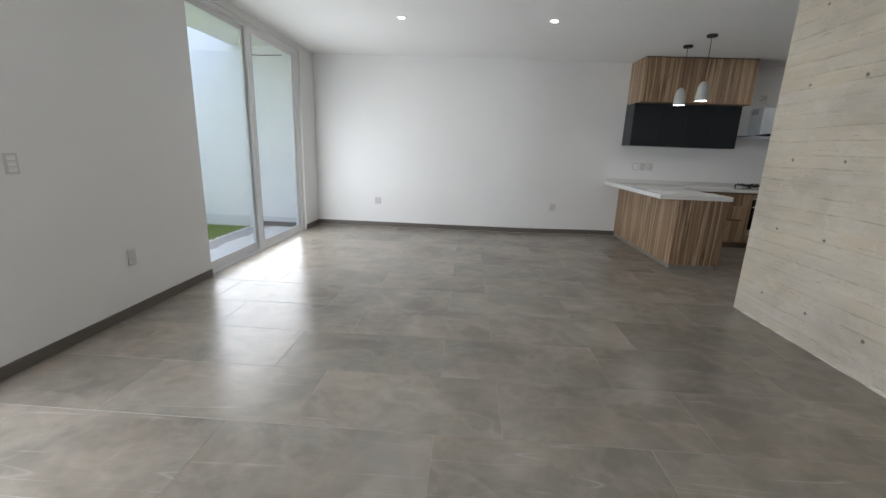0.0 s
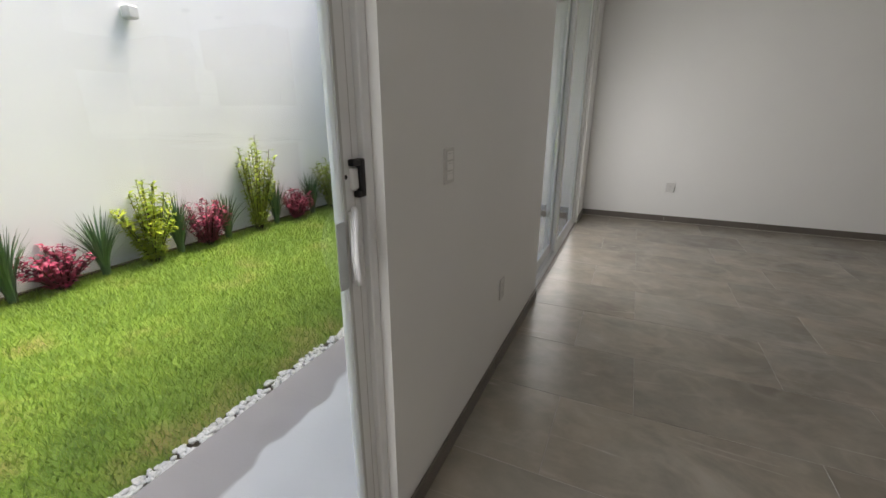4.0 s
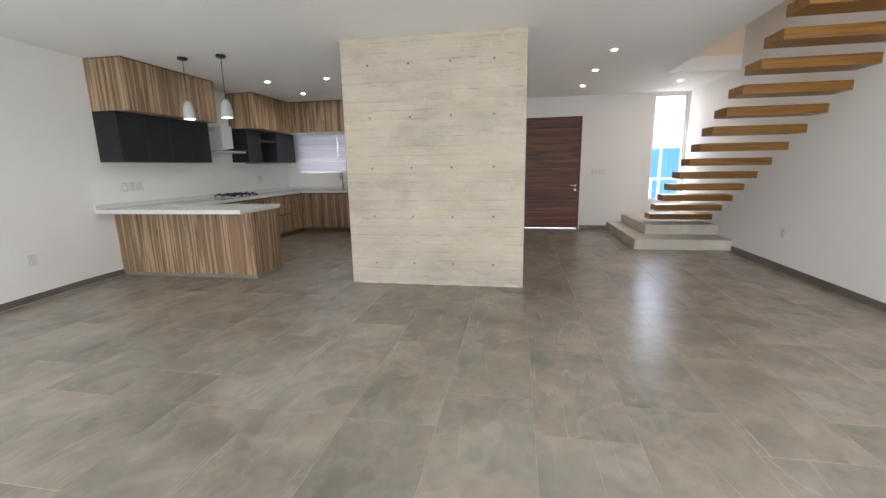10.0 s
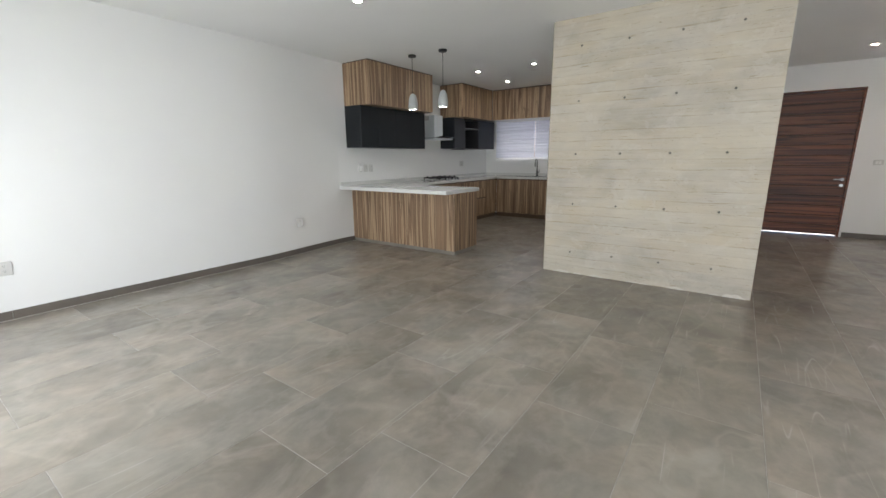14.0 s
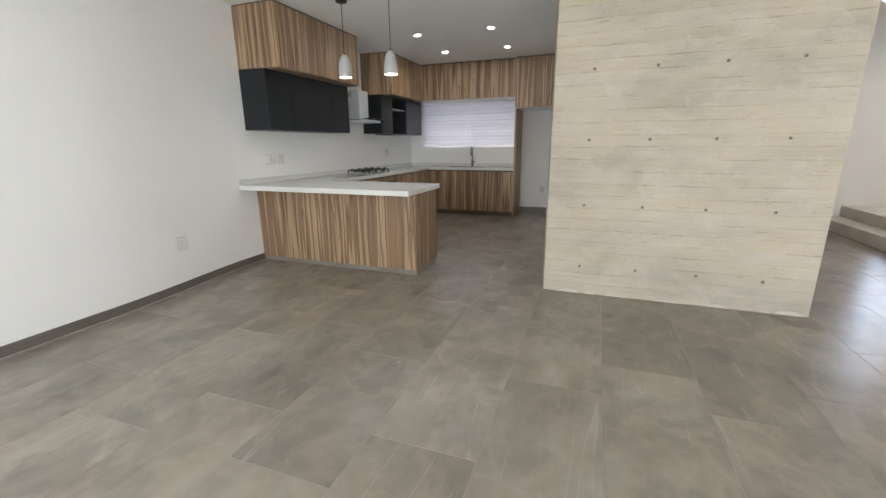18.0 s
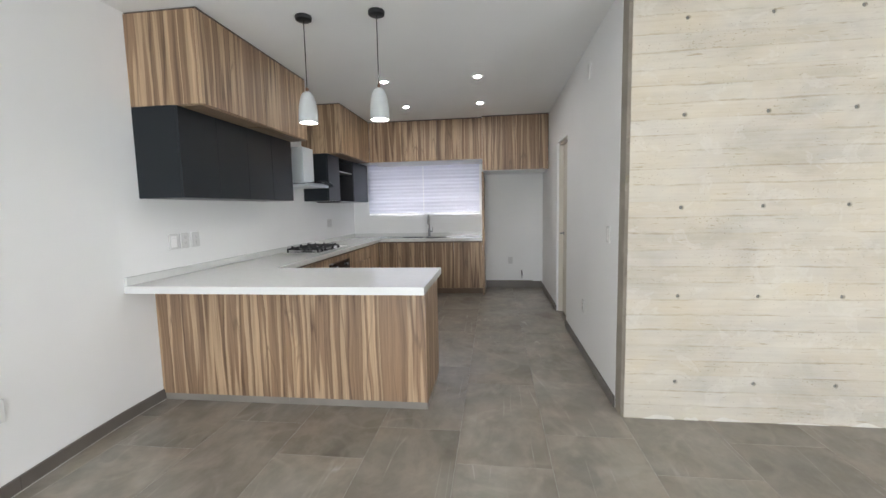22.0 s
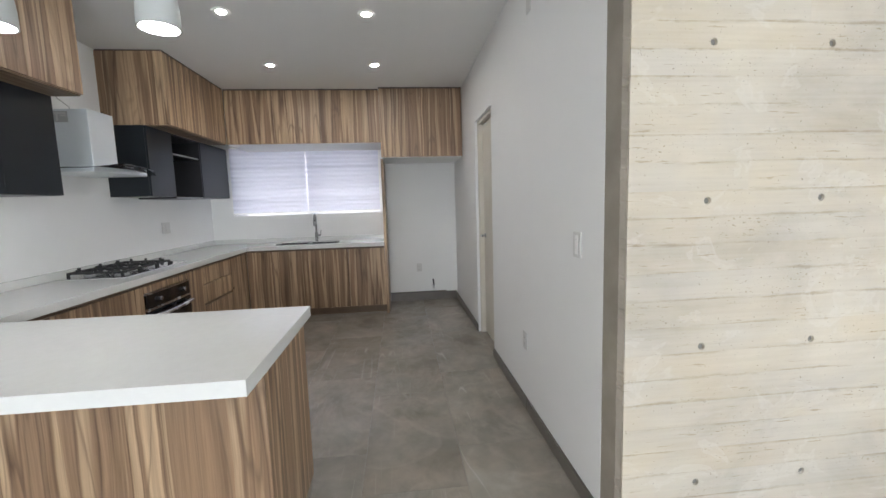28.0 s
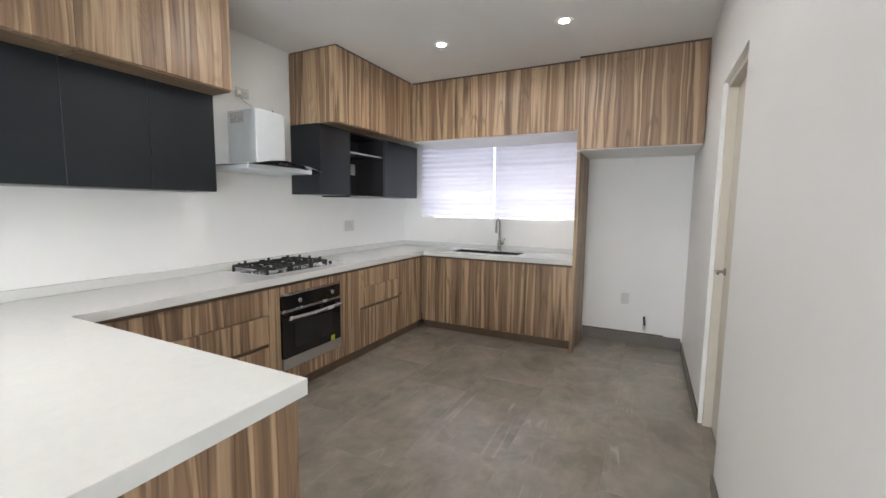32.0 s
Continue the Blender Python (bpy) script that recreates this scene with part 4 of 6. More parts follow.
# graphite row
for i in range(2):
    x0 = 2.49 + 0.80 * i
    wall_unit("graphite_cabinet", x0, x0 + 0.80, BLK_Y, NY, BK0, BK1 - 0.001, "y", (x0, x0 + 0.40, x0 + 0.80), GRAPHITE, GRAPHITE,
              "matt graphite handleless wall cabinet under the timber row", "wall cabinet", "graphite wall cabinets")
wall_unit("graphite_cabinet", 5.07, 5.465, BLK_Y, NY, BK0 + 0.015, BK1 - 0.001, "y", (5.07, 5.465), GRAPHITE, GRAPHITE,
          "single-door graphite wall cabinet beside the hood", "wall cabinet", "graphite wall cabinets")
t = thing("open_shelf_cabinet", (5.70, 7.1, BK0), "open graphite shelf box for a microwave, empty", "shelf", "graphite wall cabinets")
S0, S1 = 5.4655, 6.05
b = bmesh.new()
box(b, S0, S0 + 0.018, BLK_Y + 0.005, NY, BK0, BK1 - 0.001)
box(b, S1 - 0.018, S1, BLK_Y + 0.005, NY, BK0, BK1 - 0.001)
box(b, S0 + 0.018, S1 - 0.018, NY - 0.012, NY, BK0, BK1 - 0.001)
box(b, S0 + 0.018, S1 - 0.018, BLK_Y + 0.005, NY - 0.012, BK1 - 0.02, BK1 - 0.001)
part("carcass", b, GRAPHITE_IN, t)
bpart("bottom_board", (S0 + 0.018, S1 - 0.018, BLK_Y + 0.003, NY - 0.012, BK0, BK0 + 0.018), EDGE_GREY, t, "grey bottom board")
bpart("shelf", (S0 + 0.018, S1 - 0.018, BLK_Y + 0.02, NY - 0.012, 1.945, 1.963), GRAPHITE, t)
bpart("shelf_edge", (S0 + 0.018, S1 - 0.018, BLK_Y + 0.018, BLK_Y + 0.0198, 1.945, 1.963), EDGE_GREY, t, "thin grey shelf edging")
bpart("socket_plate", (5.842, 5.962, NY - 0.020, NY - 0.0122, 1.768, 1.886), PLASTIC, t, "white socket plate")
wall_unit("graphite_cabinet", 6.05, 6.76, BLK_Y, NY, BK0 + 0.015, BK1 - 0.001, "y", (6.05, 6.76), GRAPHITE, GRAPHITE,
          "satin graphite wall cabinet in the corner by the window", "wall cabinet", "graphite wall cabinets")

# extractor hood
hood = thing("extractor_hood", (4.58, 7.0, 1.73), "steel chimney hood with a curved glass canopy", "extractor hood")
b = bmesh.new()
box(b, 4.445, 4.715, 6.967, NY, 1.745, 2.1505, 0.003)
part("chimney", b, HOOD_STEEL, hood)
bpart("rating_label", (4.4440, 4.4451, 7.10, 7.245, 2.056, 2.134), simple("grey_foil_label", (0.42, 0.43, 0.43), 0.4, 0.3), hood, "small grey rating label", 0.0004)
b = bmesh.new()
for y0, y1, z0, z1 in ((7.112, 7.235, 2.112, 2.128), (7.165, 7.178, 2.066, 2.112), (7.112, 7.15, 2.098, 2.108), (7.195, 7.235, 2.096, 2.106)):
    box(b, 4.4434, 4.4441, y0, y1, z0, z1)
part("label_print", b, PLASTIC_GREY, hood)
b = bmesh.new()
lathe(b, [(0.006, 0.0), (0.006, 0.008), (0.004, 0.010)], (4.61, 6.975, 2.150), 10)
part("top_screw", b, BLACK, hood)
b = bmesh.new()
n = 24
pr = []
for i in range(n + 1):
    u = -1 + 2 * i / n
    xx = 4.58 + 0.40 * u
    zz = 1.748 - 0.036 * u * u
    pr.append((xx, 6.745 + 0.09 * u * u, zz))
top = [(b.verts.new((x, y, z)), b.verts.new((x, NY - 0.002, z))) for x, y, z in pr]
bot = [(b.verts.new((x, y, z - 0.007)), b.verts.new((x, NY - 0.002, z - 0.007))) for x, y, z in pr]
for (a0, a1), (c0, c1), (d0, d1), (e0, e1) in zip(top, top[1:], bot, bot[1:]):
    b.faces.new((a0, c0, c1, a1))
    b.faces.new((d0, d1, e1, e0))
    b.faces.new((a0, d0, e0, c0))
    b.faces.new((a1, c1, e1, d1))
b.faces.new((top[0][0], top[0][1], bot[0][1], bot[0][0]))
b.faces.new((top[-1][0], bot[-1][0], bot[-1][1], top[-1][1]))
bmesh.ops.recalc_face_normals(b, faces=b.faces)
canopy = part("glass_canopy", b, SMOKED, hood, "curved smoked glass edge", True)
canopy.visible_shadow = False
b = bmesh.new()
box(b, 4.28, 4.90, 6.86, NY - 0.004, 1.690, 1.735, 0.006)
part("filter_box", b, HOOD_STEEL, hood)
b = bmesh.new()
arch = [(4.27 + 0.54 * i / 18, (i - 9) / 9) for i in range(19)]
low = [b.verts.new((x, 6.775 + 0.03 * u * u, 1.718)) for x, u in arch]
crest = [b.verts.new((x, 6.778 + 0.03 * u * u, 1.7185 + 0.044 * max(0.0, 1 - u * u) ** 1.15)) for x, u in arch]
rear = [b.verts.new((x, 6.86, 1.7185 + 0.034 * (1 - u * u))) for x, u in arch]
for k in range(18):
    b.faces.new((low[k], low[k + 1], crest[k + 1], crest[k]))
    b.faces.new((crest[k], crest[k + 1], rear[k + 1], rear[k]))
part("control_panel", b, BLACK_GLASS, hood, "black arched control panel", True)
for k in range(5):
    b = bmesh.new()
    lathe(b, [(0.0048, 0), (0.0048, -0.004)], (4.49 + 0.0215 * k, 6.779, 1.735), 12, "y")
    part("button", b, STEEL, hood)

b = bmesh.new()
tube(b, [(4.524, NY - 0.04, 2.298), (4.56, NY - 0.045, 2.25), (4.655, NY - 0.05, 2.21), (4.66, NY - 0.06, 2.145)], 0.004, 8)
part("power_cable", b, PLASTIC_GREY, hood, "thin grey power cable")
b = bmesh.new()
box(b, 4.508, 4.540, NY - 0.045, NY - 0.013, 2.295, 2.325, 0.006, 2)
part("plug", b, BULB_WHITE, hood, "white plug in the wall socket", True)

# worktops
slab = bmesh.new()
PX0, PX1, PY0 = 2.30, 3.152, 5.207
SPLASH = 0.058


def holed_slab(bm, xs, ys, z0, z1):
    """A slab with a rectangular hole in its middle cell."""
    grid = {(i, j, z): bm.verts.new((x, y, z)) for i, x in enumerate(xs) for j, y in enumerate(ys) for z in (z0, z1)}
    cells = [(i, j) for i in range(3) for j in range(3) if (i, j) != (1, 1)]
    for i, j in cells:
        for z in (z0, z1):
            q = [grid[i, j, z], grid[i + 1, j, z], grid[i + 1, j + 1, z], grid[i, j + 1, z]]
            bm.faces.new(q if z == z1 else q[::-1])
        for (a, c), near in (((i, j), (i, j - 1)), ((i, j + 1), (i, j + 1))):
            if near not in cells:
                bm.faces.new([grid[a, c, z0], grid[a + 1, c, z0], grid[a + 1, c, z1], grid[a, c, z1]])
        for (a, c), near in (((i, j), (i - 1, j)), ((i + 1, j), (i + 1, j))):
            if near not in cells:
                bm.faces.new([grid[a, c, z0], grid[a, c + 1, z0], grid[a, c + 1, z1], grid[a, c, z1]])
    bmesh.ops.recalc_face_normals(bm, faces=bm.faces[:])


t = thing("worktop", (2.74, 6.25, SLAB0), "thick white quartz breakfast-bar worktop on the peninsula", "worktop")
box(slab, PX0, PX1, PY0, NY, SLAB1 - 0.02, SLAB1)
part("slab", slab, QUARTZ, t)
APRON = 0.03
bpart("apron", (PX0 + 0.0003, PX0 + APRON, PY0 + 0.0003, NY, SLAB0, SLAB1 - 0.0201), QUARTZ, t)
bpart("apron", (PX0 + APRON, PX1 - 0.0003, PY0 + 0.0003, PY0 + APRON, SLAB0, SLAB1 - 0.0201), QUARTZ, t)
bpart("apron", (PX1 - APRON, PX1 - 0.0003, PY0 + APRON, BASE_Y - 0.026, SLAB0, SLAB1 - 0.0201), QUARTZ, t)
CK = (4.32, 5.195, 6.765, 7.225)
b = bmesh.new()
holed_slab(b, (PX1 + 0.0005, CK[0] + 0.02, CK[1] - 0.02, KX), (BASE_Y - 0.025, CK[2] + 0.02, CK[3] - 0.02, NY), SLAB1 - 0.02, SLAB1)
t = thing("worktop", (5.0, 7.0, SLAB0), "white quartz worktop along the wall around the hob", "worktop")
part("slab", b, QUARTZ, t)
ex0 = BASE_X - 0.025
bpart("apron", (PX1 + 0.0005, ex0 + 0.0300, BASE_Y - 0.0247, BASE_Y + 0.005, SLAB0, SLAB1 - 0.0201), QUARTZ, t)
SINK = (6.575, 6.90, 5.57, 6.37)
b = bmesh.new()
holed_slab(b, (ex0, SINK[0], SINK[1], KX), (4.966, SINK[2], SINK[3], BASE_Y - 0.0255), SLAB1 - 0.02, SLAB1)
t = thing("worktop", (6.7, 5.8, SLAB0), "white quartz worktop with a cut-out sink under the window", "worktop")
part("slab", b, QUARTZ, t)
bpart("apron", (ex0 + 0.0003, ex0 + 0.03, 4.966, BASE_Y - 0.0255, SLAB0, SLAB1 - 0.0201), QUARTZ, t)
b = bmesh.new()
box(b, PX0 + 0.005, KX - 0.02, NY - 0.02, NY, SLAB1 + 0.0003, SLAB1 + SPLASH, 0.002)
box(b, KX - 0.02, KX, 4.966, NY, SLAB1 + 0.0003, SLAB1 + SPLASH, 0.002)
tagged(part("upstand", b, QUARTZ), "low white quartz upstand along the wall", "upstand")

# peninsula cabinet
pen = thing("peninsula_cabinet", (2.87, 6.25, 0), "streaked brown laminate peninsula cabinet with a grey plinth", "cabinet")
PF = 2.55
bpart("front_panel", (PF, PF + 0.018, 5.243, 6.27, 0.052, SLAB0), LAM, pen)
bpart("front_panel", (PF, PF + 0.018, 6.272, NY, 0.052, SLAB0), LAM, pen)
bpart("end_panel", (PF + 0.0185, 3.145, 5.243, 5.261, 0.052, SLAB0), LAM, pen)
bpart("body", (PF + 0.0185, 3.125, 5.262, NY, 0.08, SLAB0), LAM, pen)
bpart("plinth", (PF + 0.004, 3.10, 5.246, 6.271, 0.0, 0.0515), PLINTH, pen, "grey porcelain plinth", 0.001)
bpart("plinth", (PF + 0.004, 3.10, 6.273, NY - 0.013, 0.0, 0.0515), PLINTH, pen, "grey porcelain plinth", 0.001)


def base_unit(x0, x1, fronts, label, category="base cabinet", group="laminate base cabinets"):
    """North run unit: fronts are (x0, x1, z0, z1) boards."""
    t = thing("base_cabinet", ((x0 + x1) / 2, 7.0, 0), label, category, group)
    bpart("body", (x0, x1, BASE_Y + 0.019, NY, 0.09, SLAB0 - 0.026), LAM, t)
    bpart("plinth", (x0, x1, BASE_Y + 0.05, BASE_Y + 0.068, 0.0, 0.09), GRIP, t)
    for a, c, z0, z1 in fronts:
        bpart("drawer_front" if z1 - z0 < 0.45 else "door", (a + GAP, c - GAP, BASE_Y, BASE_Y + 0.018, z0 + GAP, z1 - GAP), LAM, t, bevel=0.001)
    return t


ZT, ZB = SLAB0 - 0.026, 0.10
base_unit(3.145, 3.55, [(3.145, 3.55, ZB, ZT)], "laminate filler cabinet at the inner corner")
u = base_unit(3.55, 4.257, [(3.55, 4.257, 0.66, ZT), (3.55, 4.257, 0.455, 0.657), (3.55, 4.257, ZB, 0.43)], "laminate drawer unit with a recessed finger groove")
bpart("finger_groove", (3.552, 4.255, BASE_Y + 0.010, BASE_Y + 0.018, 0.43, 0.455), GRIP, u)
base_unit(4.2575, 5.042, [(4.2575, 4.36, ZB, ZT), (4.994, 5.042, ZB, ZT), (4.36, 4.994, 0.785, ZT), (4.36, 4.994, ZB, 0.212)], "laminate housing around the built-in oven")
base_unit(5.0425, 5.285, [(5.0425, 5.285, ZB, ZT)], "narrow laminate base cabinet beside the oven")
u = base_unit(5.2855, 5.945, [(5.2855, 5.945, 0.675, ZT), (5.2855, 5.945, 0.488, 0.672), (5.2855, 5.945, ZB, 0.462)], "laminate drawer unit with a recessed finger groove")
bpart("finger_groove", (5.2875, 5.943, BASE_Y + 0.010, BASE_Y + 0.018, 0.462, 0.488), GRIP, u)
b = bmesh.new()
lathe(b, [(0.012, 0.0), (0.012, -0.008), (0.008, -0.011)], (5.975, BASE_Y, 0.50), 16, "y")
u = base_unit(5.9455, 6.449, [(5.9455, 6.449, ZB, ZT)], "laminate corner base cabinet with a small round knob")
part("knob", b, GRIP, u, "small round dark knob", True)
b = bmesh.new()
box(b, 3.15, BASE_X + 0.012, BASE_Y + 0.006, BASE_Y + 0.03, ZT, SLAB0)
box(b, BASE_X + 0.006, BASE_X + 0.03, 4.966, BASE_Y + 0.005, ZT, SLAB0)
tagged(part("trim", b, GRIP), "dark brown recessed grip channel under the worktop", "trim", kind="structure")


def end_unit(y0, y1, fronts, label):
    t = thing("base_cabinet", (6.73, (y0 + y1) / 2, 0), label, "base cabinet", "laminate base cabinets")
    bpart("body", (BASE_X + 0.019, KX, y0, y1, 0.09, SLAB0 - 0.21), LAM, t)
    bpart("plinth", (BASE_X + 0.05, BASE_X + 0.068, y0, y1, 0, 0.09), GRIP, t)
    for a, c in zip(fronts, fronts[1:]):
        bpart("door", (BASE_X, BASE_X + 0.018, a + GAP, c - GAP, ZB, ZT), LAM, t, bevel=0.001)


end_unit(4.966, 5.43, (4.966, 5.43), "single-door laminate base cabinet by the end panel")
end_unit(5.4305, 6.36, (5.4305, 5.93, 6.36), "two-door laminate sink cabinet")
end_unit(6.3605, 6.674, (6.3605, 6.674), "laminate base cabinet in the corner")

# oven
oven = thing("built_in_oven", (4.677, 6.68, 0.215), "black glass and steel built-in oven with a yellow label", "oven")
bpart("cavity", (4.364, 4.99, BASE_Y + 0.0195, 7.15, 0.216, 0.782), BLACK, oven)
bpart("control_panel", (4.364, 4.99, BASE_Y - 0.016, BASE_Y + 0.019, 0.668, 0.772), BLACK_GLASS, oven, "black control panel", 0.002)
bpart("top_strip", (4.364, 4.99, BASE_Y - 0.017, BASE_Y + 0.019, 0.7725, 0.782), STEEL, oven)
bpart("steel_strip", (4.364, 4.99, BASE_Y - 0.020, BASE_Y + 0.019, 0.648, 0.667), STEEL, oven)
odoor = bpart("oven_door", (4.364, 4.99, BASE_Y - 0.018, BASE_Y + 0.019, 0.300, 0.646), BLACK_GLASS, oven, bevel=0.002)
bpart("window_pane", (4.472, 4.882, BASE_Y - 0.0195, BASE_Y - 0.018, 0.36, 0.555), simple("smoked_window", (0.02, 0.02, 0.02), 0.12), odoor)
b = bmesh.new()
pts = [(4.397 + 0.56 * i / 16, BASE_Y - 0.05 - 0.022 * math.sin(math.pi * i / 16), 0.607) for i in range(17)]
tube(b, pts, 0.0145, 10)
tube(b, [(4.407, BASE_Y - 0.016, 0.607), (4.407, BASE_Y - 0.052, 0.607)], 0.009, 8)
tube(b, [(4.947, BASE_Y - 0.016, 0.607), (4.947, BASE_Y - 0.052, 0.607)], 0.009, 8)
part("handle", b, STEEL, odoor, "bowed steel bar handle", True)
bpart("sticker", (4.867, 4.912, BASE_Y - 0.0192, BASE_Y - 0.018, 0.302, 0.345), STICKER, odoor, "yellow energy label")
bpart("lower_strip", (4.364, 4.99, BASE_Y - 0.018, BASE_Y + 0.019, 0.216, 0.298), STEEL_DULL, oven, "brushed steel lower strip", 0.002)
for kx in (4.517, 4.872):
    b = bmesh.new()
    lathe(b, [(0.019, 0.0), (0.018, -0.022), (0.014, -0.025)], (kx, BASE_Y - 0.016, 0.722), 20, "y")
    box(b, kx - 0.002, kx + 0.002, BASE_Y - 0.043, BASE_Y - 0.04, 0.712, 0.737)
    part("knob", b, STEEL, oven, "round steel knob", True)
bpart("display", (4.642, 4.742, BASE_Y - 0.0165, BASE_Y - 0.0155, 0.705, 0.738), simple("display_glass", (0.015, 0.012, 0.012), 0.1), oven)

# gas hob
hob = thing("gas_hob", (4.745, 6.995, SLAB1), "stainless five-burner gas hob with black cast grates", "hob")
b = bmesh.new()
box(b, CK[0], CK[1], CK[2], CK[3], SLAB1 + 0.0005, SLAB1 + 0.008, 0.004, 2)
box(b, CK[0] + 0.03, CK[1] - 0.03, CK[2] + 0.03, CK[3] - 0.03, SLAB1 - 0.04, SLAB1)
part("tray", b, TRAY_STEEL, hob)
burners = ((4.475, 6.88, 0.036), (4.475, 7.11, 0.030), (4.70, 7.00, 0.048), (4.905, 7.11, 0.036), (4.905, 6.89, 0.030))
for bx, by, r in burners:
    b = bmesh.new()
    lathe(b, [(r * 1.25, 0.008), (r * 1.2, 0.016), (r * 0.9, 0.020)], (bx, by, SLAB1), 24)
    br = part("burner", b, STEEL_DULL, hob, smooth=True)
    b = bmesh.new()
    lathe(b, [(r * 0.85, 0.020), (r * 0.85, 0.027), (r * 0.7, 0.030)], (bx, by, SLAB1), 24)
    part("burner_cap", b, IRON, br, smooth=True)
for gx0, gx1 in ((4.365, 4.585), (4.59, 4.81), (4.815, 5.0)):
    b = bmesh.new()
    gy0, gy1, gz = 6.805, 7.19, SLAB1 + 0.050
    for d in ((gx0, gx1, gy0, gy0 + 0.013), (gx0, gx1, gy1 - 0.013, gy1), (gx0, gx0 + 0.013, gy0 + 0.013, gy1 - 0.013), (gx1 - 0.013, gx1, gy0 + 0.013, gy1 - 0.013)):
        box(b, d[0], d[1], d[2], d[3], gz - 0.016, gz, 0.003)
    mx = (gx0 + gx1) / 2
    for yy in (6.88, 7.00, 7.12):
        for a, c, tip in ((gx0 + 0.012, mx - 0.024, gx0), (mx + 0.024, gx1 - 0.012, gx1 - 0.022)):
            box(b, a, c, yy - 0.006, yy + 0.006, gz - 0.014, gz + 0.004, 0.002)
            box(b, tip, tip + 0.022, yy - 0.007, yy + 0.007, gz - 0.002, gz + 0.020, 0.003)
    for a, c in ((gy0 + 0.012, gy0 + 0.07), (gy1 - 0.07, gy1 - 0.012)):
        box(b, mx - 0.006, mx + 0.006, a, c, gz - 0.014, gz + 0.004, 0.002)
    for tip in (gy0, gy1 - 0.022):
        box(b, mx - 0.007, mx + 0.007, tip, tip + 0.022, gz - 0.002, gz + 0.020, 0.003)
    for fx in (gx0, gx1 - 0.015):
        for fy in (gy0, gy1 - 0.015):
            box(b, fx, fx + 0.015, fy, fy + 0.015, SLAB1 + 0.008, gz - 0.014)
    part("grate", b, IRON, hob, "black cast-iron grate")
for k in range(5):
    b = bmesh.new()
    lathe(b, [(0.015, 0.008), (0.015, 0.012), (0.012, 0.024), (0.010, 0.026)], (5.07, 6.835 + 0.078 * k, SLAB1), 18)
    part("knob", b, BLACK, hob, "black control knob", True)

# sink and tap
sink = thing("sink", (6.74, 6.0, SLAB0), "undermount stainless double sink", "sink")
for a, c in ((SINK[2] + 0.0005, 5.955), (5.985, SINK[3] - 0.0005)):
    b = bmesh.new()
    x0, x1, z0, z1 = SINK[0] + 0.0005, SINK[1] - 0.0005, SLAB0 - 0.185, SLAB1 - 0.008
    for d in ((x0, x0 + 0.003, a, c, z0, z1), (x1 - 0.003, x1, a, c, z0, z1), (x0 + 0.003, x1 - 0.003, a, a + 0.003, z0, z1),
              (x0 + 0.003, x1 - 0.003, c - 0.003, c, z0, z1), (x0 + 0.003, x1 - 0.003, a + 0.003, c - 0.003, z0, z0 + 0.003)):
        box(b, *d)
    part("bowl", b, BOWL_STEEL, sink)
bpart("divider", (SINK[0] + 0.004, SINK[1] - 0.004, 5.956, 5.984, SLAB0 - 0.06, SLAB0 - 0.004), BOWL_STEEL, sink, bevel=0.004)
tap = thing("kitchen_tap", (6.955, 5.905, SLAB1), "tall brushed-steel swan-neck tap", "tap")
b = bmesh.new()
lathe(b, [(0.026, 0), (0.026, 0.006), (0.021, 0.010), (0.021, 0.12), (0.016, 0.13)], (6.955, 5.905, SLAB1), 24)
part("tap_body", b, TAP_STEEL, tap, smooth=True)
b = bmesh.new()
pts = [(6.955, 5.905, SLAB1 + 0.12), (6.955, 5.905, SLAB1 + 0.32)]
for i in range(1, 9):
    a = math.pi * i / 8
    pts.append((6.955 - 0.055 + 0.055 * math.cos(a), 5.905, SLAB1 + 0.32 + 0.055 * math.sin(a)))
pts.append((6.845, 5.905, SLAB1 + 0.26))
tube(b, pts, 0.0115, 10)
part("spout", b, TAP_STEEL, tap, smooth=True)
b = bmesh.new()
tube(b, [(6.845, 5.905, SLAB1 + 0.285), (6.845, 5.905, SLAB1 + 0.215)], 0.0155, 12)
part("spray_head", b, TAP_STEEL, tap, smooth=True)
b = bmesh.new()
tube(b, [(6.955, 5.885, SLAB1 + 0.085), (6.955, 5.85, SLAB1 + 0.085)], 0.012, 10)
tube(b, [(6.955, 5.85, SLAB1 + 0.08), (6.955, 5.843, SLAB1 + 0.155)], 0.0055, 8)
part("lever", b, TAP_STEEL, tap, smooth=True)

# ---- switches and sockets ----


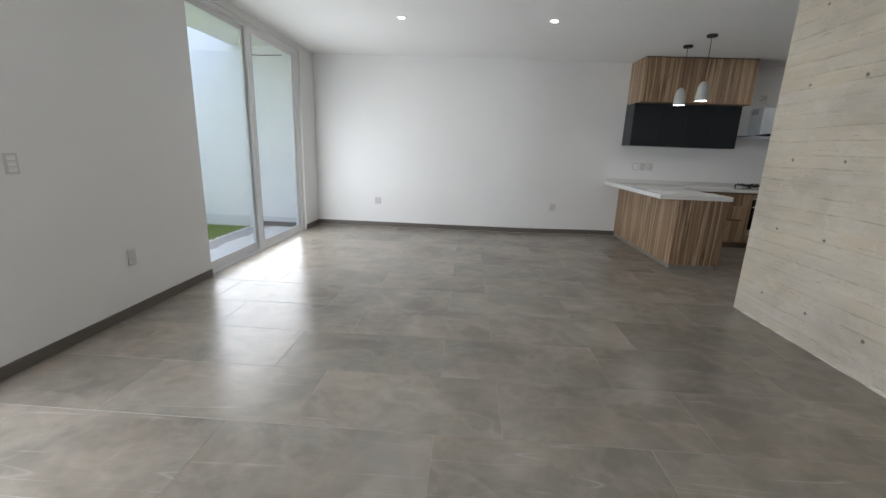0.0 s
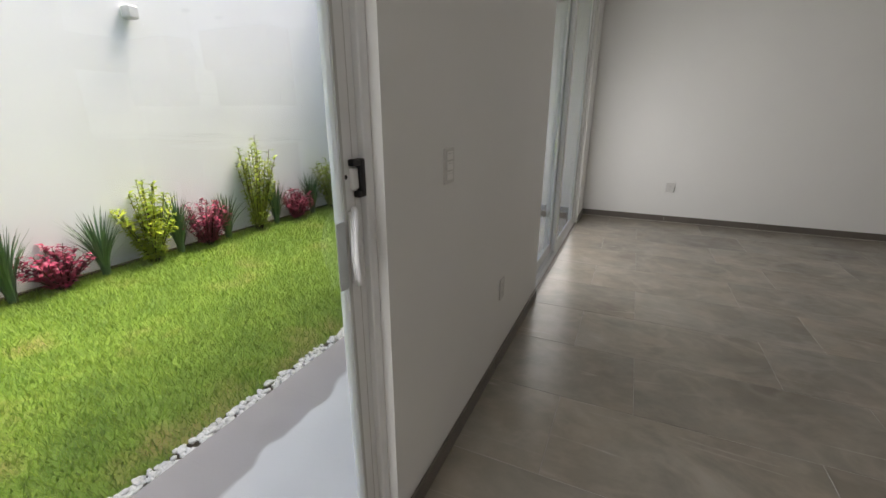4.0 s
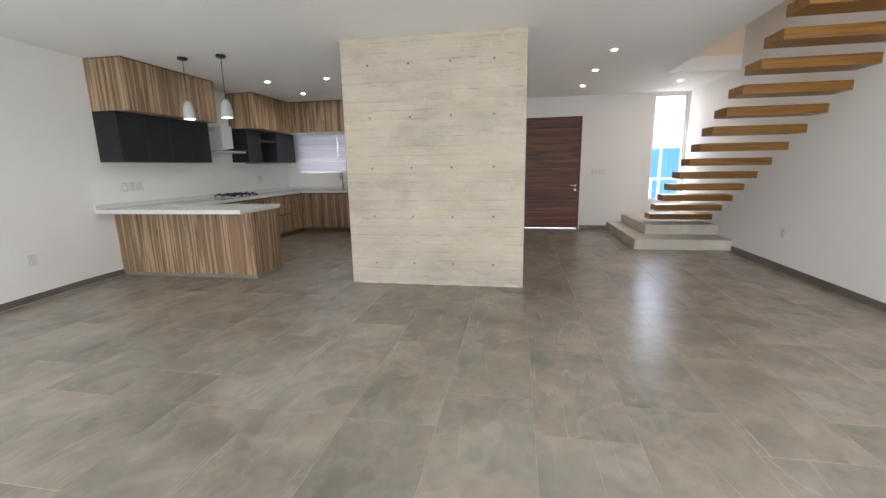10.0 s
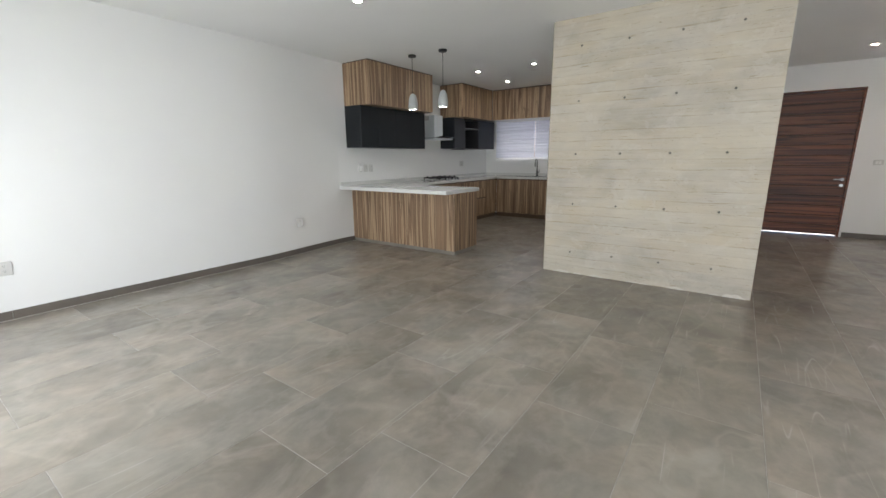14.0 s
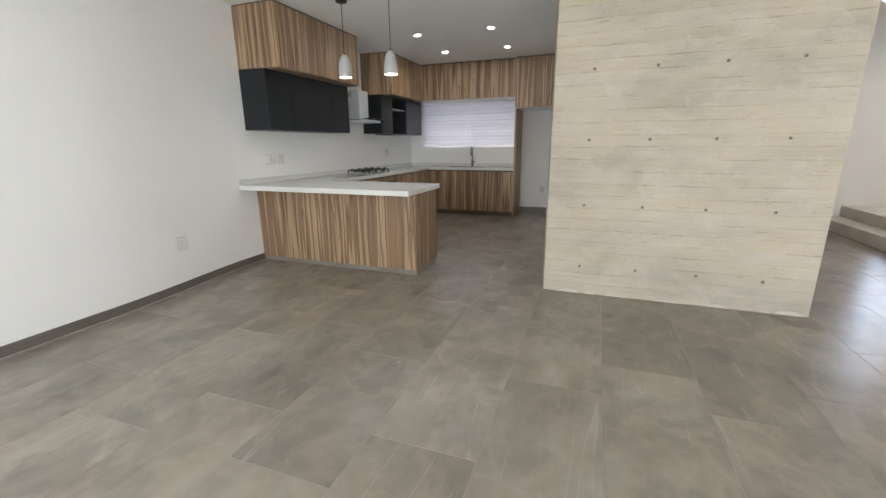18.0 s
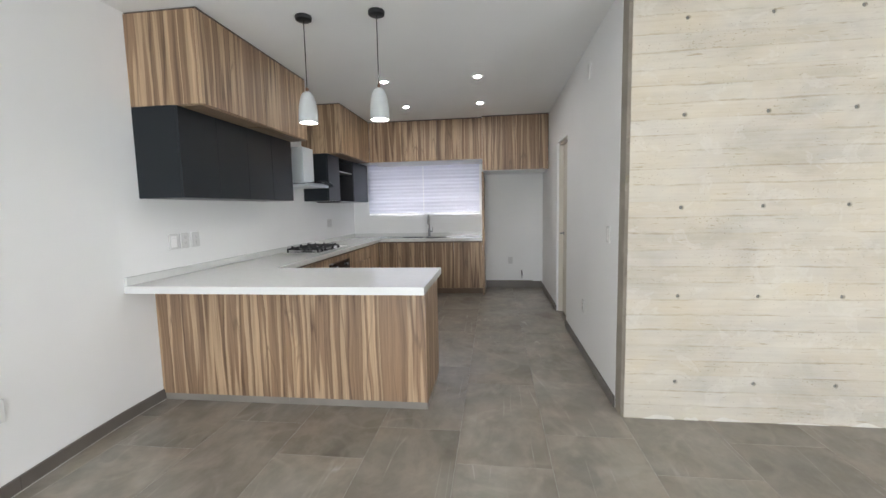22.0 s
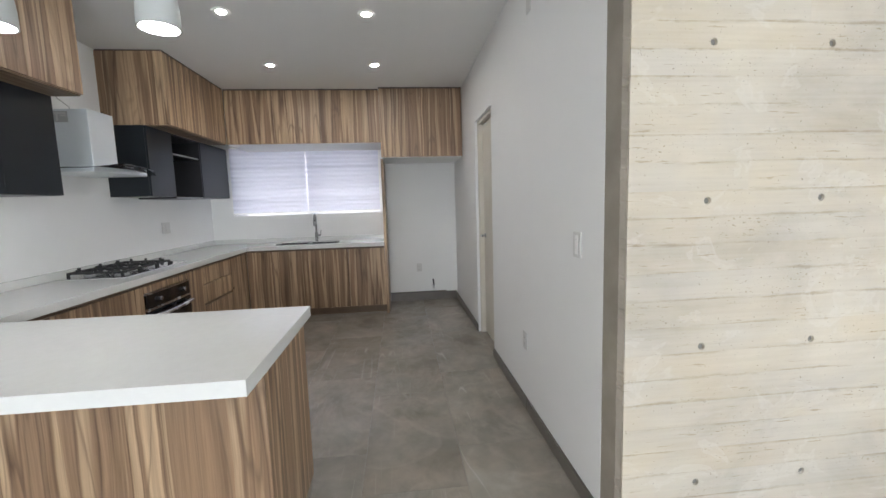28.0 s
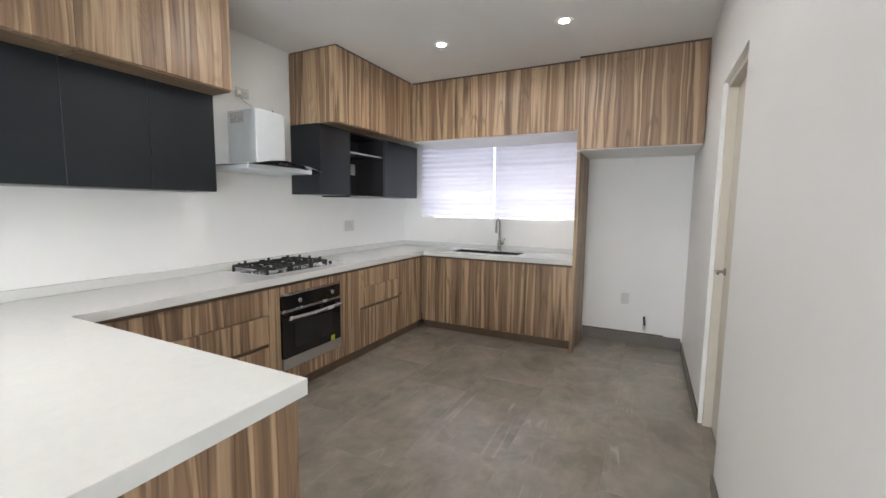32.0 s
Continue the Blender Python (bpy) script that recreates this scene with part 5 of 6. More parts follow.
def plate(name, at, face, modules, label, w=0.075, h=0.118, deep=0.0085):
    """A wall plate; face is the way it looks: +x, -x, +y or -y. modules: (kind, offset along, offset up, width, height)."""
    t = thing(name, at, label, "switch" if "switch" in name else "socket", "wall plates")
    ax = "xy".index(face[1])
    sg = 1 if face[0] == "+" else -1

    def slab_of(u, v, uw, vh, d0, d1, bev):
        lo, hi = sorted((sg * d0, sg * d1))
        c = [at[0], at[1], at[2]]
        dims = [None] * 3
        dims[ax] = (c[ax] + lo, c[ax] + hi)
        o = 1 - ax
        dims[o] = (c[o] + u - uw / 2, c[o] + u + uw / 2)
        dims[2] = (c[2] + v - vh / 2, c[2] + v + vh / 2)
        b = bmesh.new()
        box(b, *dims[0], *dims[1], *dims[2], bevel=bev)
        return b

    part("cover_plate", slab_of(0, 0, w, h, 0, deep, 0.0025), PLATE, t)
    for kind, u, v, uw, vh in modules:
        m = part(kind, slab_of(u, v, uw, vh, deep - 0.001, deep + 0.0025, 0.001), PLATE if kind != "rocker" else PLASTIC, t)
        if kind == "outlet":
            for du in (-0.007, 0.007):
                part("slot", slab_of(u + du, v + 0.004, 0.002, 0.009, deep + 0.0025, deep + 0.003, 0), BLACK, m)
            part("slot", slab_of(u, v - 0.008, 0.004, 0.004, deep + 0.0025, deep + 0.003, 0), BLACK, m)
        else:
            part("rocker_line", slab_of(u, v + vh * 0.28, uw * 0.8, 0.0015, deep + 0.0025, deep + 0.003, 0), PLASTIC_GREY, m)
    return t


DUO = [("outlet", 0, 0.022, 0.040, 0.034), ("outlet", 0, -0.022, 0.040, 0.034)]
for x in (-1.56, 1.445):
    plate("socket", (x, north_y(x), 0.455), "-y", DUO, "white double socket low on the white wall", 0.098, 0.118, 0.0135)
for k, x in enumerate((2.760, 2.878, 3.0)):
    plate("light_switch" if k == 0 else "socket", (x, NY, 1.188), "-y", [("rocker", 0, 0, 0.06, 0.09)] if k == 0 else DUO, "white plate above the peninsula worktop", 0.090, 0.122, 0.0135)
plate("socket", (5.877, NY, 1.215), "-y", DUO, "white socket plate above the worktop", 0.150, 0.118)
plate("socket", (4.581, NY, 2.319), "-y", [("outlet", 0.02, 0, 0.034, 0.04)], "white single socket above the hood", 0.118, 0.078)
plate("light_switch", (WX, 2.322, 1.20), "+x", [("rocker", 0, v, 0.045, 0.027) for v in (-0.033, 0, 0.033)], "white three-gang switch on the wall pier")
plate("socket", (WX, 3.05, 0.465), "+x", DUO, "white double socket low on the wall pier")
plate("socket", (3.76, SY, 0.477), "+y", DUO, "white double socket low on the stair wall")
for y in (0.33, 0.185):
    plate("light_switch", (EX, y, 1.22), "-x", [("rocker", -0.018, 0, 0.03, 0.05), ("rocker", 0.018, 0, 0.03, 0.05)], "white switch plate beside the entrance door", 0.118, 0.08)
plate("light_switch", (2.925, 3.95, 1.192), "+y", [("rocker", 0, 0, 0.030, 0.088)], "white light switch at the kitchen entrance")
plate("socket", (3.73, 3.95, 0.47), "+y", DUO, "white double socket low on the kitchen side wall")
plate("junction_cover", (3.615, 3.95, 2.553), "+y", [], "small white blank cover high on the wall", 0.075, 0.118)
plate("socket", (KX, 4.50, 0.478), "-x", DUO, "white double socket in the empty fridge bay")
vv = thing("water_valve", (KX, 4.305, 0.21), "small steel water valve stub in the fridge bay", "valve")
b = bmesh.new()
lathe(b, [(0.018, 0.0), (0.018, -0.004), (0.010, -0.006), (0.010, -0.05)], (KX, 4.305, 0.21), 14, "x")
part("valve_body", b, STEEL_DULL, vv, smooth=True)
b = bmesh.new()
tube(b, [(KX - 0.042, 4.305, 0.17), (KX - 0.042, 4.305, 0.225)], 0.011, 10)
part("outlet_thread", b, STEEL_DULL, vv, smooth=True)
b = bmesh.new()
tube(b, [(KX - 0.042, 4.30, 0.222), (KX - 0.044, 4.303, 0.24), (KX - 0.046, 4.31, 0.31)], 0.010, 8)
part("tap_lever", b, BLACK, vv)

# ---- stairs ----
for nm, d in (("stair_step", (4.97, EX, SY, 0.03, 0.0, 0.17)), ("stair_step", (5.50, EX, SY, -0.27, 0.17, 0.34))):
    o = bpart(nm, d, STAIR_CON, None, bevel=0.006)
    tagged(o, "broad pale cast-concrete step at the stair foot", "step", "concrete steps")
tr = bmesh.new()
box(tr, -0.16, 0.16, SY, -0.40, -0.10, 0.0, 0.005, 2)
first = part("stair_tread", tr, TREAD)
first.location = (5.898, 0, 0.50)
tagged(first, "thick orange-brown varnished timber tread cantilevered from the wall", "stair tread", "floating treads")
for i in range(1, 14):
    copy_thing(first, pose(5.898 - 0.3045 * i, 0, 0.50 + 0.1877 * i))

# ---- board-marked concrete wall ----
con = thing("wall_concrete", (2.65, 2.9, 0), "board-marked pale concrete wall with rows of tie holes", "wall", kind="structure")
CT = 2.781
b = bmesh.new()
box(b, CON_X0 + 0.010, CON_X1 - 0.001, CON_Y0 + 0.002, CON_Y1 - 0.002, 0.0, CT)
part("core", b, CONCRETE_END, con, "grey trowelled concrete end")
# trowelled end with a chipped arris
b = bmesh.new()
cols = []
nz = 220
for i in range(nz + 1):
    z = CT * i / nz
    bite = 0.004 * random.random() + (0.010 * random.random() if random.random() < 0.18 else 0.0)
    cols.append([b.verts.new(p) for p in ((CON_X0 + 0.004 + bite, CON_Y1 - 0.001, z), (CON_X0 + 0.006 + bite, CON_Y1 + 0.004 * random.random(), z),
                                          (CON_X0 + 0.024 + 0.004 * random.random(), CON_Y1 + 0.016, z), (CON_X1 - 0.001, CON_Y1 + 0.0185, z), (CON_X1 - 0.001, CON_Y1 - 0.001, z))])
for p, q in zip(cols, cols[1:]):
    for k in range(5):
        b.faces.new((p[k], p[(k + 1) % 5], q[(k + 1) % 5], q[k]))
b.faces.new(cols[-1])
bmesh.ops.recalc_face_normals(b, faces=b.faces[:])
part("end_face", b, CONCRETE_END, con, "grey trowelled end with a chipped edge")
TIES_Z = (0.257, 0.820, 1.379, 1.941, 2.503)
TIES_Y = (3.619, 3.150, 2.682, 2.212)
edges = [0.0]
while edges[-1] < CT - 0.13:
    nxt = edges[-1] + random.uniform(0.094, 0.108)
    for tz in TIES_Z:
        if abs(nxt - tz) < 0.022:
            nxt = tz + 0.024 if nxt > tz else tz - 0.024
    edges.append(nxt)
edges.append(CT)
HOLE, RIM = 0.0115, 0.0140


def board(y0, y1, z0, z1, holes, proud):
    """A board's imprint: a flat face with bevelled edges and conical tie holes."""
    bm = bmesh.new()
    e = 0.0002
    xf, xb = CON_X0 - proud, CON_X0 + 0.010
    xs = sorted({y0 + e, y1 - e, *[h[0] + s * 0.035 for h in holes for s in (-1, 1)]})
    lo, hi = z0 + e, z1 - e

    def V(x, y, z):
        return bm.verts.new((x, y, z))

    for a, c in zip(xs, xs[1:]):
        hole = next((h for h in holes if a < h[0] < c and abs(c - a - 0.07) < 1e-6), None)
        if not hole:
            bm.faces.new((V(xf, a, lo), V(xf, a, hi), V(xf, c, hi), V(xf, c, lo)))
            continue
        hy, hz = hole
        angs = sorted([2 * math.pi * k / 12 for k in range(12)] + [math.atan2(zz - hz, yy - hy) % (2 * math.pi) for yy in (a, c) for zz in (lo, hi)])
        outer, rim, bot = [], [], []
        for an in angs:
            cy, cz = math.cos(an), math.sin(an)
            s = min(((c - hy) / cy if cy > 1e-9 else (a - hy) / cy if cy < -1e-9 else 9), ((hi - hz) / cz if cz > 1e-9 else (lo - hz) / cz if cz < -1e-9 else 9))
            outer.append(V(xf, hy + s * cy, hz + s * cz))
            rim.append(V(xf, hy + RIM * cy, hz + RIM * cz))
            bot.append(V(xf + 0.0095, hy + HOLE * cy, hz + HOLE * cz))
        n = len(angs)
        for i in range(n):
            j = (i + 1) % n
            bm.faces.new((outer[i], rim[i], rim[j], outer[j]))
            bm.faces.new((rim[i], bot[i], bot[j], rim[j]))
    for (ay, az), (cy, cz), (iy, iz), (jy, jz) in (
        ((y0, z0), (y1, z0), (y0 + e, lo), (y1 - e, lo)), ((y1, z0), (y1, z1), (y1 - e, lo), (y1 - e, hi)),
        ((y1, z1), (y0, z1), (y1 - e, hi), (y0 + e, hi)), ((y0, z1), (y0, z0), (y0 + e, hi), (y0 + e, lo))):
        bm.faces.new((V(xf, iy, iz), V(xf, jy, jz), V(xf + e * 1.3, cy, cz), V(xf + e * 1.3, ay, az)))
        bm.faces.new((V(xf + e * 1.3, ay, az), V(xf + e * 1.3, cy, cz), V(xb, cy, cz), V(xb, ay, az)))
    bmesh.ops.remove_doubles(bm, verts=bm.verts, dist=0.0001)
    bmesh.ops.recalc_face_normals(bm, faces=bm.faces)
    return bm


for z0, z1 in zip(edges, edges[1:]):
    cuts = [CON_Y0, CON_Y1]
    for _ in range(random.choice((0, 0, 0, 1))):
        c = random.uniform(CON_Y0 + 0.35, CON_Y1 - 0.35)
        if all(abs(c - y) > 0.06 for y in TIES_Y):
            cuts.append(c)
    cuts.sort()
    tz = [z for z in TIES_Z if z0 < z < z1]
    for y0, y1 in zip(cuts, cuts[1:]):
        holes = [(y, tz[0]) for y in sorted(TIES_Y) if tz and y0 < y < y1]
        part("board_imprint", board(y0, y1, z0, z1, holes, random.uniform(0.0, 0.0003)), CONCRETE, con)
plug = bmesh.new()
lathe(plug, [(HOLE, 0.0), (HOLE, 0.001)], (0, 0, 0), 12, "x")
PLUGM = simple("tie_cone_grey", (0.17, 0.163, 0.145), 0.85, vary=0.15, scale=30)
plug_mesh = mesh_of(plug, "tie_plug", PLUGM)
for y in TIES_Y:
    for z in TIES_Z:
        o = new("tie_plug", plug_mesh)
        o.parent, o.matrix_parent_inverse = con, Matrix.Translation(con.location).inverted()
        o.location = (CON_X0 + 0.0085, y, z)

# cement smears along the foot of the wall
SMEAR = simple("pale_cement_smear", (0.57, 0.54, 0.48), 0.85, vary=0.08, scale=25, grain=0.4, grain_scale=80)
rs = random.Random(17)
y = CON_Y0 + 0.03
while y < CON_Y1 - 0.06:
    wd = min(rs.uniform(0.08, 0.30), CON_Y1 - y)
    ht = rs.uniform(0.008, 0.024) if rs.random() < 0.75 else rs.uniform(0.025, 0.05)
    b = bmesh.new()
    n = 18
    lo, hi = [], []
    bumps = [(rs.uniform(0.6, 1.6), rs.uniform(0, 6.3)), (rs.uniform(2, 4), rs.uniform(0, 6.3))]
    for k in range(n + 1):
        u = k / n
        hh = ht * math.sin(math.pi * u) ** 0.6 * (0.7 + 0.2 * math.sin(bumps[0][0] * 3 * u + bumps[0][1]) + 0.12 * math.sin(bumps[1][0] * 3 * u + bumps[1][1]))
        lo.append(b.verts.new((CON_X0 - 0.0042, y + wd * u, 0.0005)))
        hi.append(b.verts.new((CON_X0 - 0.0016, y + wd * u, max(0.002, hh))))
    for k in range(n):
        b.faces.new((lo[k], lo[k + 1], hi[k + 1], hi[k]))
    part("cement_smear", b, SMEAR, con, "pale cement smear at the foot")
    y += wd + rs.uniform(0.0, 0.22)

# ---- garden ----
G0 = -0.05
structure("ground", [(-40, 60, -40, 60, -0.40, -0.25)], SOIL, "bare ground under the plot", "ground")
structure("foundation", [(WX - TH, EX + TH, SY - TH, 3.89, -0.26, -0.0012), (WX - TH, 2.62, 3.89, NY + TH, -0.26, -0.0012)], GROUT, "grey mortar bed under the floor", "floor")
structure("foundation_kitchen", [(2.62, EX + TH, 3.89, NY + TH, -0.26, -0.0012)], simple("dusty_grout", (0.245, 0.228, 0.205), 0.8, vary=0.15, scale=4),
          "brownish mortar bed under the kitchen floor", "floor")
structure("pavement", [(-3.67, WX - TH, -5.0, 6.97, -0.25, G0)], PAVE, "pale cement garden path with a darker outer strip", "pavement")
b = bmesh.new()
box(b, -6.56, -3.76, -5.0, 6.97, -0.25, G0 - 0.03)
tagged(part("lawn_ground", b, TURF), "green turf ground of the lawn", "lawn", kind="structure")
b = bmesh.new()
box(b, -6.60, -6.56, -5.0, 6.97, -0.25, G0 - 0.01)
box(b, -3.76, -3.67, -5.0, 6.97, -0.25, G0 - 0.03)
tagged(part("planting_bed", b, SOIL), "narrow dark soil planting bed along the wall", "soil", kind="structure")
structure("garden_wall", [(-6.75, -6.60, -5.2, 7.12, -0.25, 3.9), (-6.60, WX - TH, -5.2, -5.05, -0.25, 3.9)],
          PLASTER_OUT, "tall pale plastered garden boundary wall")
structure("patio_wall", [(-6.60, WX - TH, 6.97, 7.12, -0.25, 3.9)], PLASTER_OUT, "white plastered boundary wall at the garden end")
structure("patio_baseboard", [(-3.66, WX - TH, 6.958, 6.97, G0, G0 + 0.08)], SKIRT, "grey skirting along the patio wall", "skirting")
structure("patio_roof", [(-3.88, WX - TH, 2.0, 6.97, 2.84, 3.05)], CEIL, "white concrete canopy over the path", "canopy")
b = bmesh.new()
tube(b, [(-3.65, 6.958, 2.70), (-3.4, 6.958, 2.695), (-3.05, 6.958, 2.705)], 0.008, 8)
tagged(part("cable", b, BLACK), "thin dark cable run under the canopy", "cable")
# unseen upper-storey wall, added to shade the path
structure("upper_wall", [(WX - TH, WX, SY, VOID_Y - 0.0, 3.02, 3.6), (WX - TH, WX, VOID_Y, NY + TH, 3.02, 4.0)], PLASTER_OUT, "unseen upper-storey wall added to shade the path")

# wall light on the boundary wall
l = thing("wall_light", (-6.60, 3.80, 2.27), "small white square wall light on the garden wall", "wall light")
bpart("bracket", (-6.60, -6.575, 3.76, 3.84, 2.23, 2.31), PLASTIC, l, bevel=0.004)
bpart("lamp_head", (-6.575, -6.46, 3.75, 3.85, 2.21, 2.32), PLASTIC_GREY, l, bevel=0.012)

# pebbles
rnd = random.Random(5)
verts, faces = [], []
base = bmesh.new()
bmesh.ops.create_icosphere(base, subdivisions=1, radius=1.0)
bv = [v.co.copy() for v in base.verts]
bf = [[v.index for v in f.verts] for f in base.faces]
base.free()
for k in range(1500):
    c = Vector((rnd.uniform(-3.755, -3.675), rnd.uniform(-1.5, 6.9), G0 - 0.022 + rnd.uniform(0, 0.012)))
    s = Vector((rnd.uniform(0.010, 0.022), rnd.uniform(0.010, 0.024), rnd.uniform(0.008, 0.014)))
    n0 = len(verts)
    verts += [tuple(c + Vector((v.x * s.x, v.y * s.y, v.z * s.z))) for v in bv]
    faces += [[i + n0 for i in f] for f in bf]
me = bpy.data.meshes.new("pebble_strip")
me.from_pydata(verts, [], faces)
me.materials.append(PEBBLE)
tagged(new("pebble_strip", me), "strip of small white pebbles edging the lawn", "pebbles", kind="stuff")

# lawn blades
NB = 150000
rg = np.random.default_rng(3)
px, py = rg.uniform(-6.58, -3.745, NB), rg.uniform(-1.0, 6.95, NB)
near = rg.random(NB) < np.clip(1.15 - 0.10 * np.abs(py - 2.2), 0.25, 1)
px, py = px[near], py[near]
nb = len(px)
ang, hgt2, wid = rg.uniform(0, 2 * np.pi, nb), rg.uniform(0.020, 0.055, nb), rg.uniform(0.0012, 0.0028, nb)
lean = rg.uniform(0.2, 1.0, nb) * hgt2
dirx, diry = np.cos(ang), np.sin(ang)
la = rg.uniform(0, 2 * np.pi, nb)
z0 = np.full(nb, G0 - 0.031)
V3 = np.empty((nb, 3, 3))
V3[:, 0] = np.stack([px - dirx * wid, py - diry * wid, z0], 1)
V3[:, 1] = np.stack([px + dirx * wid, py + diry * wid, z0], 1)
V3[:, 2] = np.stack([px + np.cos(la) * lean, py + np.sin(la) * lean, z0 + hgt2], 1)
me = bpy.data.meshes.new("lawn_grass")
me.from_pydata(V3.reshape(-1, 3).tolist(), [], np.arange(nb * 3).reshape(-1, 3).tolist())
me.materials.append(GRASS)
tagged(new("lawn_grass", me), "short bright green lawn grass", "grass", kind="stuff")


def leaf(bm, at, way, length, width, droop=0.25):
    """A small folded leaf of four faces."""
    d = Vector(way).normalized()
    side = d.cross(Vector((0, 0, 1)))
    side = side.normalized() if side.length > 1e-3 else Vector((1, 0, 0))
    up = side.cross(d)
    p = Vector(at)
    m = p + d * length * 0.5
    tip = p + d * length - up * length * droop
    a, c = m + side * width * 0.5 + up * width * 0.15, m - side * width * 0.5 + up * width * 0.15
    v = [bm.verts.new(q) for q in (p, a, m, c, tip)]
    bm.faces.new((v[0], v[2], v[1]))
    bm.faces.new((v[0], v[3], v[2]))
    bm.faces.new((v[1], v[2], v[4]))
    bm.faces.new((v[2], v[3], v[4]))


def shrub(name, y, x, sprigs, height, spread, mat, leaf_len, leaf_w, per, label, seed, group):
    r = random.Random(seed)
    t = thing(name, (x, y, G0), label, "shrub", group)
    st, fo = bmesh.new(), bmesh.new()
    for k in range(sprigs):
        a = r.uniform(0, 2 * math.pi)
        out = r.uniform(0.15, 1.0) * spread
        hh = height * r.uniform(0.55, 1.0) * (1 - 0.35 * out / spread)
        base_p = Vector((x + 0.04 * math.cos(a), y + 0.04 * math.sin(a), G0 - 0.02))
        tip = Vector((max(x + out * math.cos(a), -6.55), y + out * math.sin(a), G0 + hh))
        mid = (base_p + tip) / 2 + Vector((r.uniform(-0.03, 0.03), r.uniform(-0.03, 0.03), 0.04))
        pts = [base_p * (1 - u) ** 2 + mid * 2 * u * (1 - u) + tip * u * u for u in (0, 0.25, 0.5, 0.75, 1)]
        tube(st, pts, 0.003, 5)
        for j in range(per):
            u = 0.06 + 0.94 * ((j + r.random()) / per) ** 1.25
            p = base_p * (1 - u) ** 2 + mid * 2 * u * (1 - u) + tip * u * u
            th = r.uniform(0, 2 * math.pi)
            leaf(fo, p, (math.cos(th), math.sin(th), r.uniform(0.1, 0.9)), leaf_len * r.uniform(0.6, 1.1), leaf_w * r.uniform(0.7, 1.1))
    part("stems", st, SOIL, t)
    part("leaves", fo, mat, t)


def strap_plant(y, x, n, height, seed):
    r = random.Random(seed)
    t = thing("strap_leaf_plant", (x, y, G0), "clump of upright dark green strap leaves", "plant", "strap-leaf clumps")
    bm = bmesh.new()
    for k in range(n):
        a, out = r.uniform(0, 2 * math.pi), r.uniform(0.05, 0.26)
        hh = height * r.uniform(0.6, 1.05)
        w = r.uniform(0.007, 0.013)
        sd = Vector((-math.sin(a), math.cos(a), 0))
        last = None
        for i in range(6):
            u = i / 5
            p = Vector((max(x + math.cos(a) * (0.03 + out * u * u), -6.58), y + math.sin(a) * (0.03 + out * u * u), G0 - 0.02 + hh * (u - 0.18 * u * u * out / 0.26)))
            ww = w * (1 - 0.85 * u ** 2)
            row = (bm.verts.new(p - sd * ww), bm.verts.new(p + sd * ww))
            if last:
                bm.faces.new((last[0], last[1], row[1], row[0]))
            last = row
    part("leaves", bm, STRAP, t)


PX = -6.40
row = [("y", 0.55, 0.75), ("s", 0.95, 0.55), ("r", 1.3, 0.38), ("s", 1.62, 0.5), ("y", 2.04, 0.82), ("s", 2.36, 0.55), ("r", 2.68, 0.38), ("s", 3.03, 0.55),
       ("y", 3.46, 0.78), ("s", 3.76, 0.58), ("r", 4.08, 0.55), ("s", 4.36, 0.5), ("y", 4.80, 1.16), ("s", 5.13, 0.55), ("r", 5.5, 0.42), ("s", 5.85, 0.55), ("y", 6.3, 0.8)]
for k, (kind, y, hh) in enumerate(row):
    if kind == "y":
        shrub("lime_shrub", y, PX, 34, hh * 1.2, 0.32, LIME, 0.085, 0.042, 44, "loose upright shrub with lime-yellow leaves", 100 + k, "lime shrubs")
    elif kind == "r":
        shrub("crimson_shrub", y, PX, 46, hh * 1.12, 0.30, CRIMSON, 0.072, 0.048, 18, "low rounded shrub with crimson-pink leaves", 100 + k, "crimson shrubs")
    else:
        strap_plant(y, PX - 0.02, 90, hh * 1.2, 100 + k)

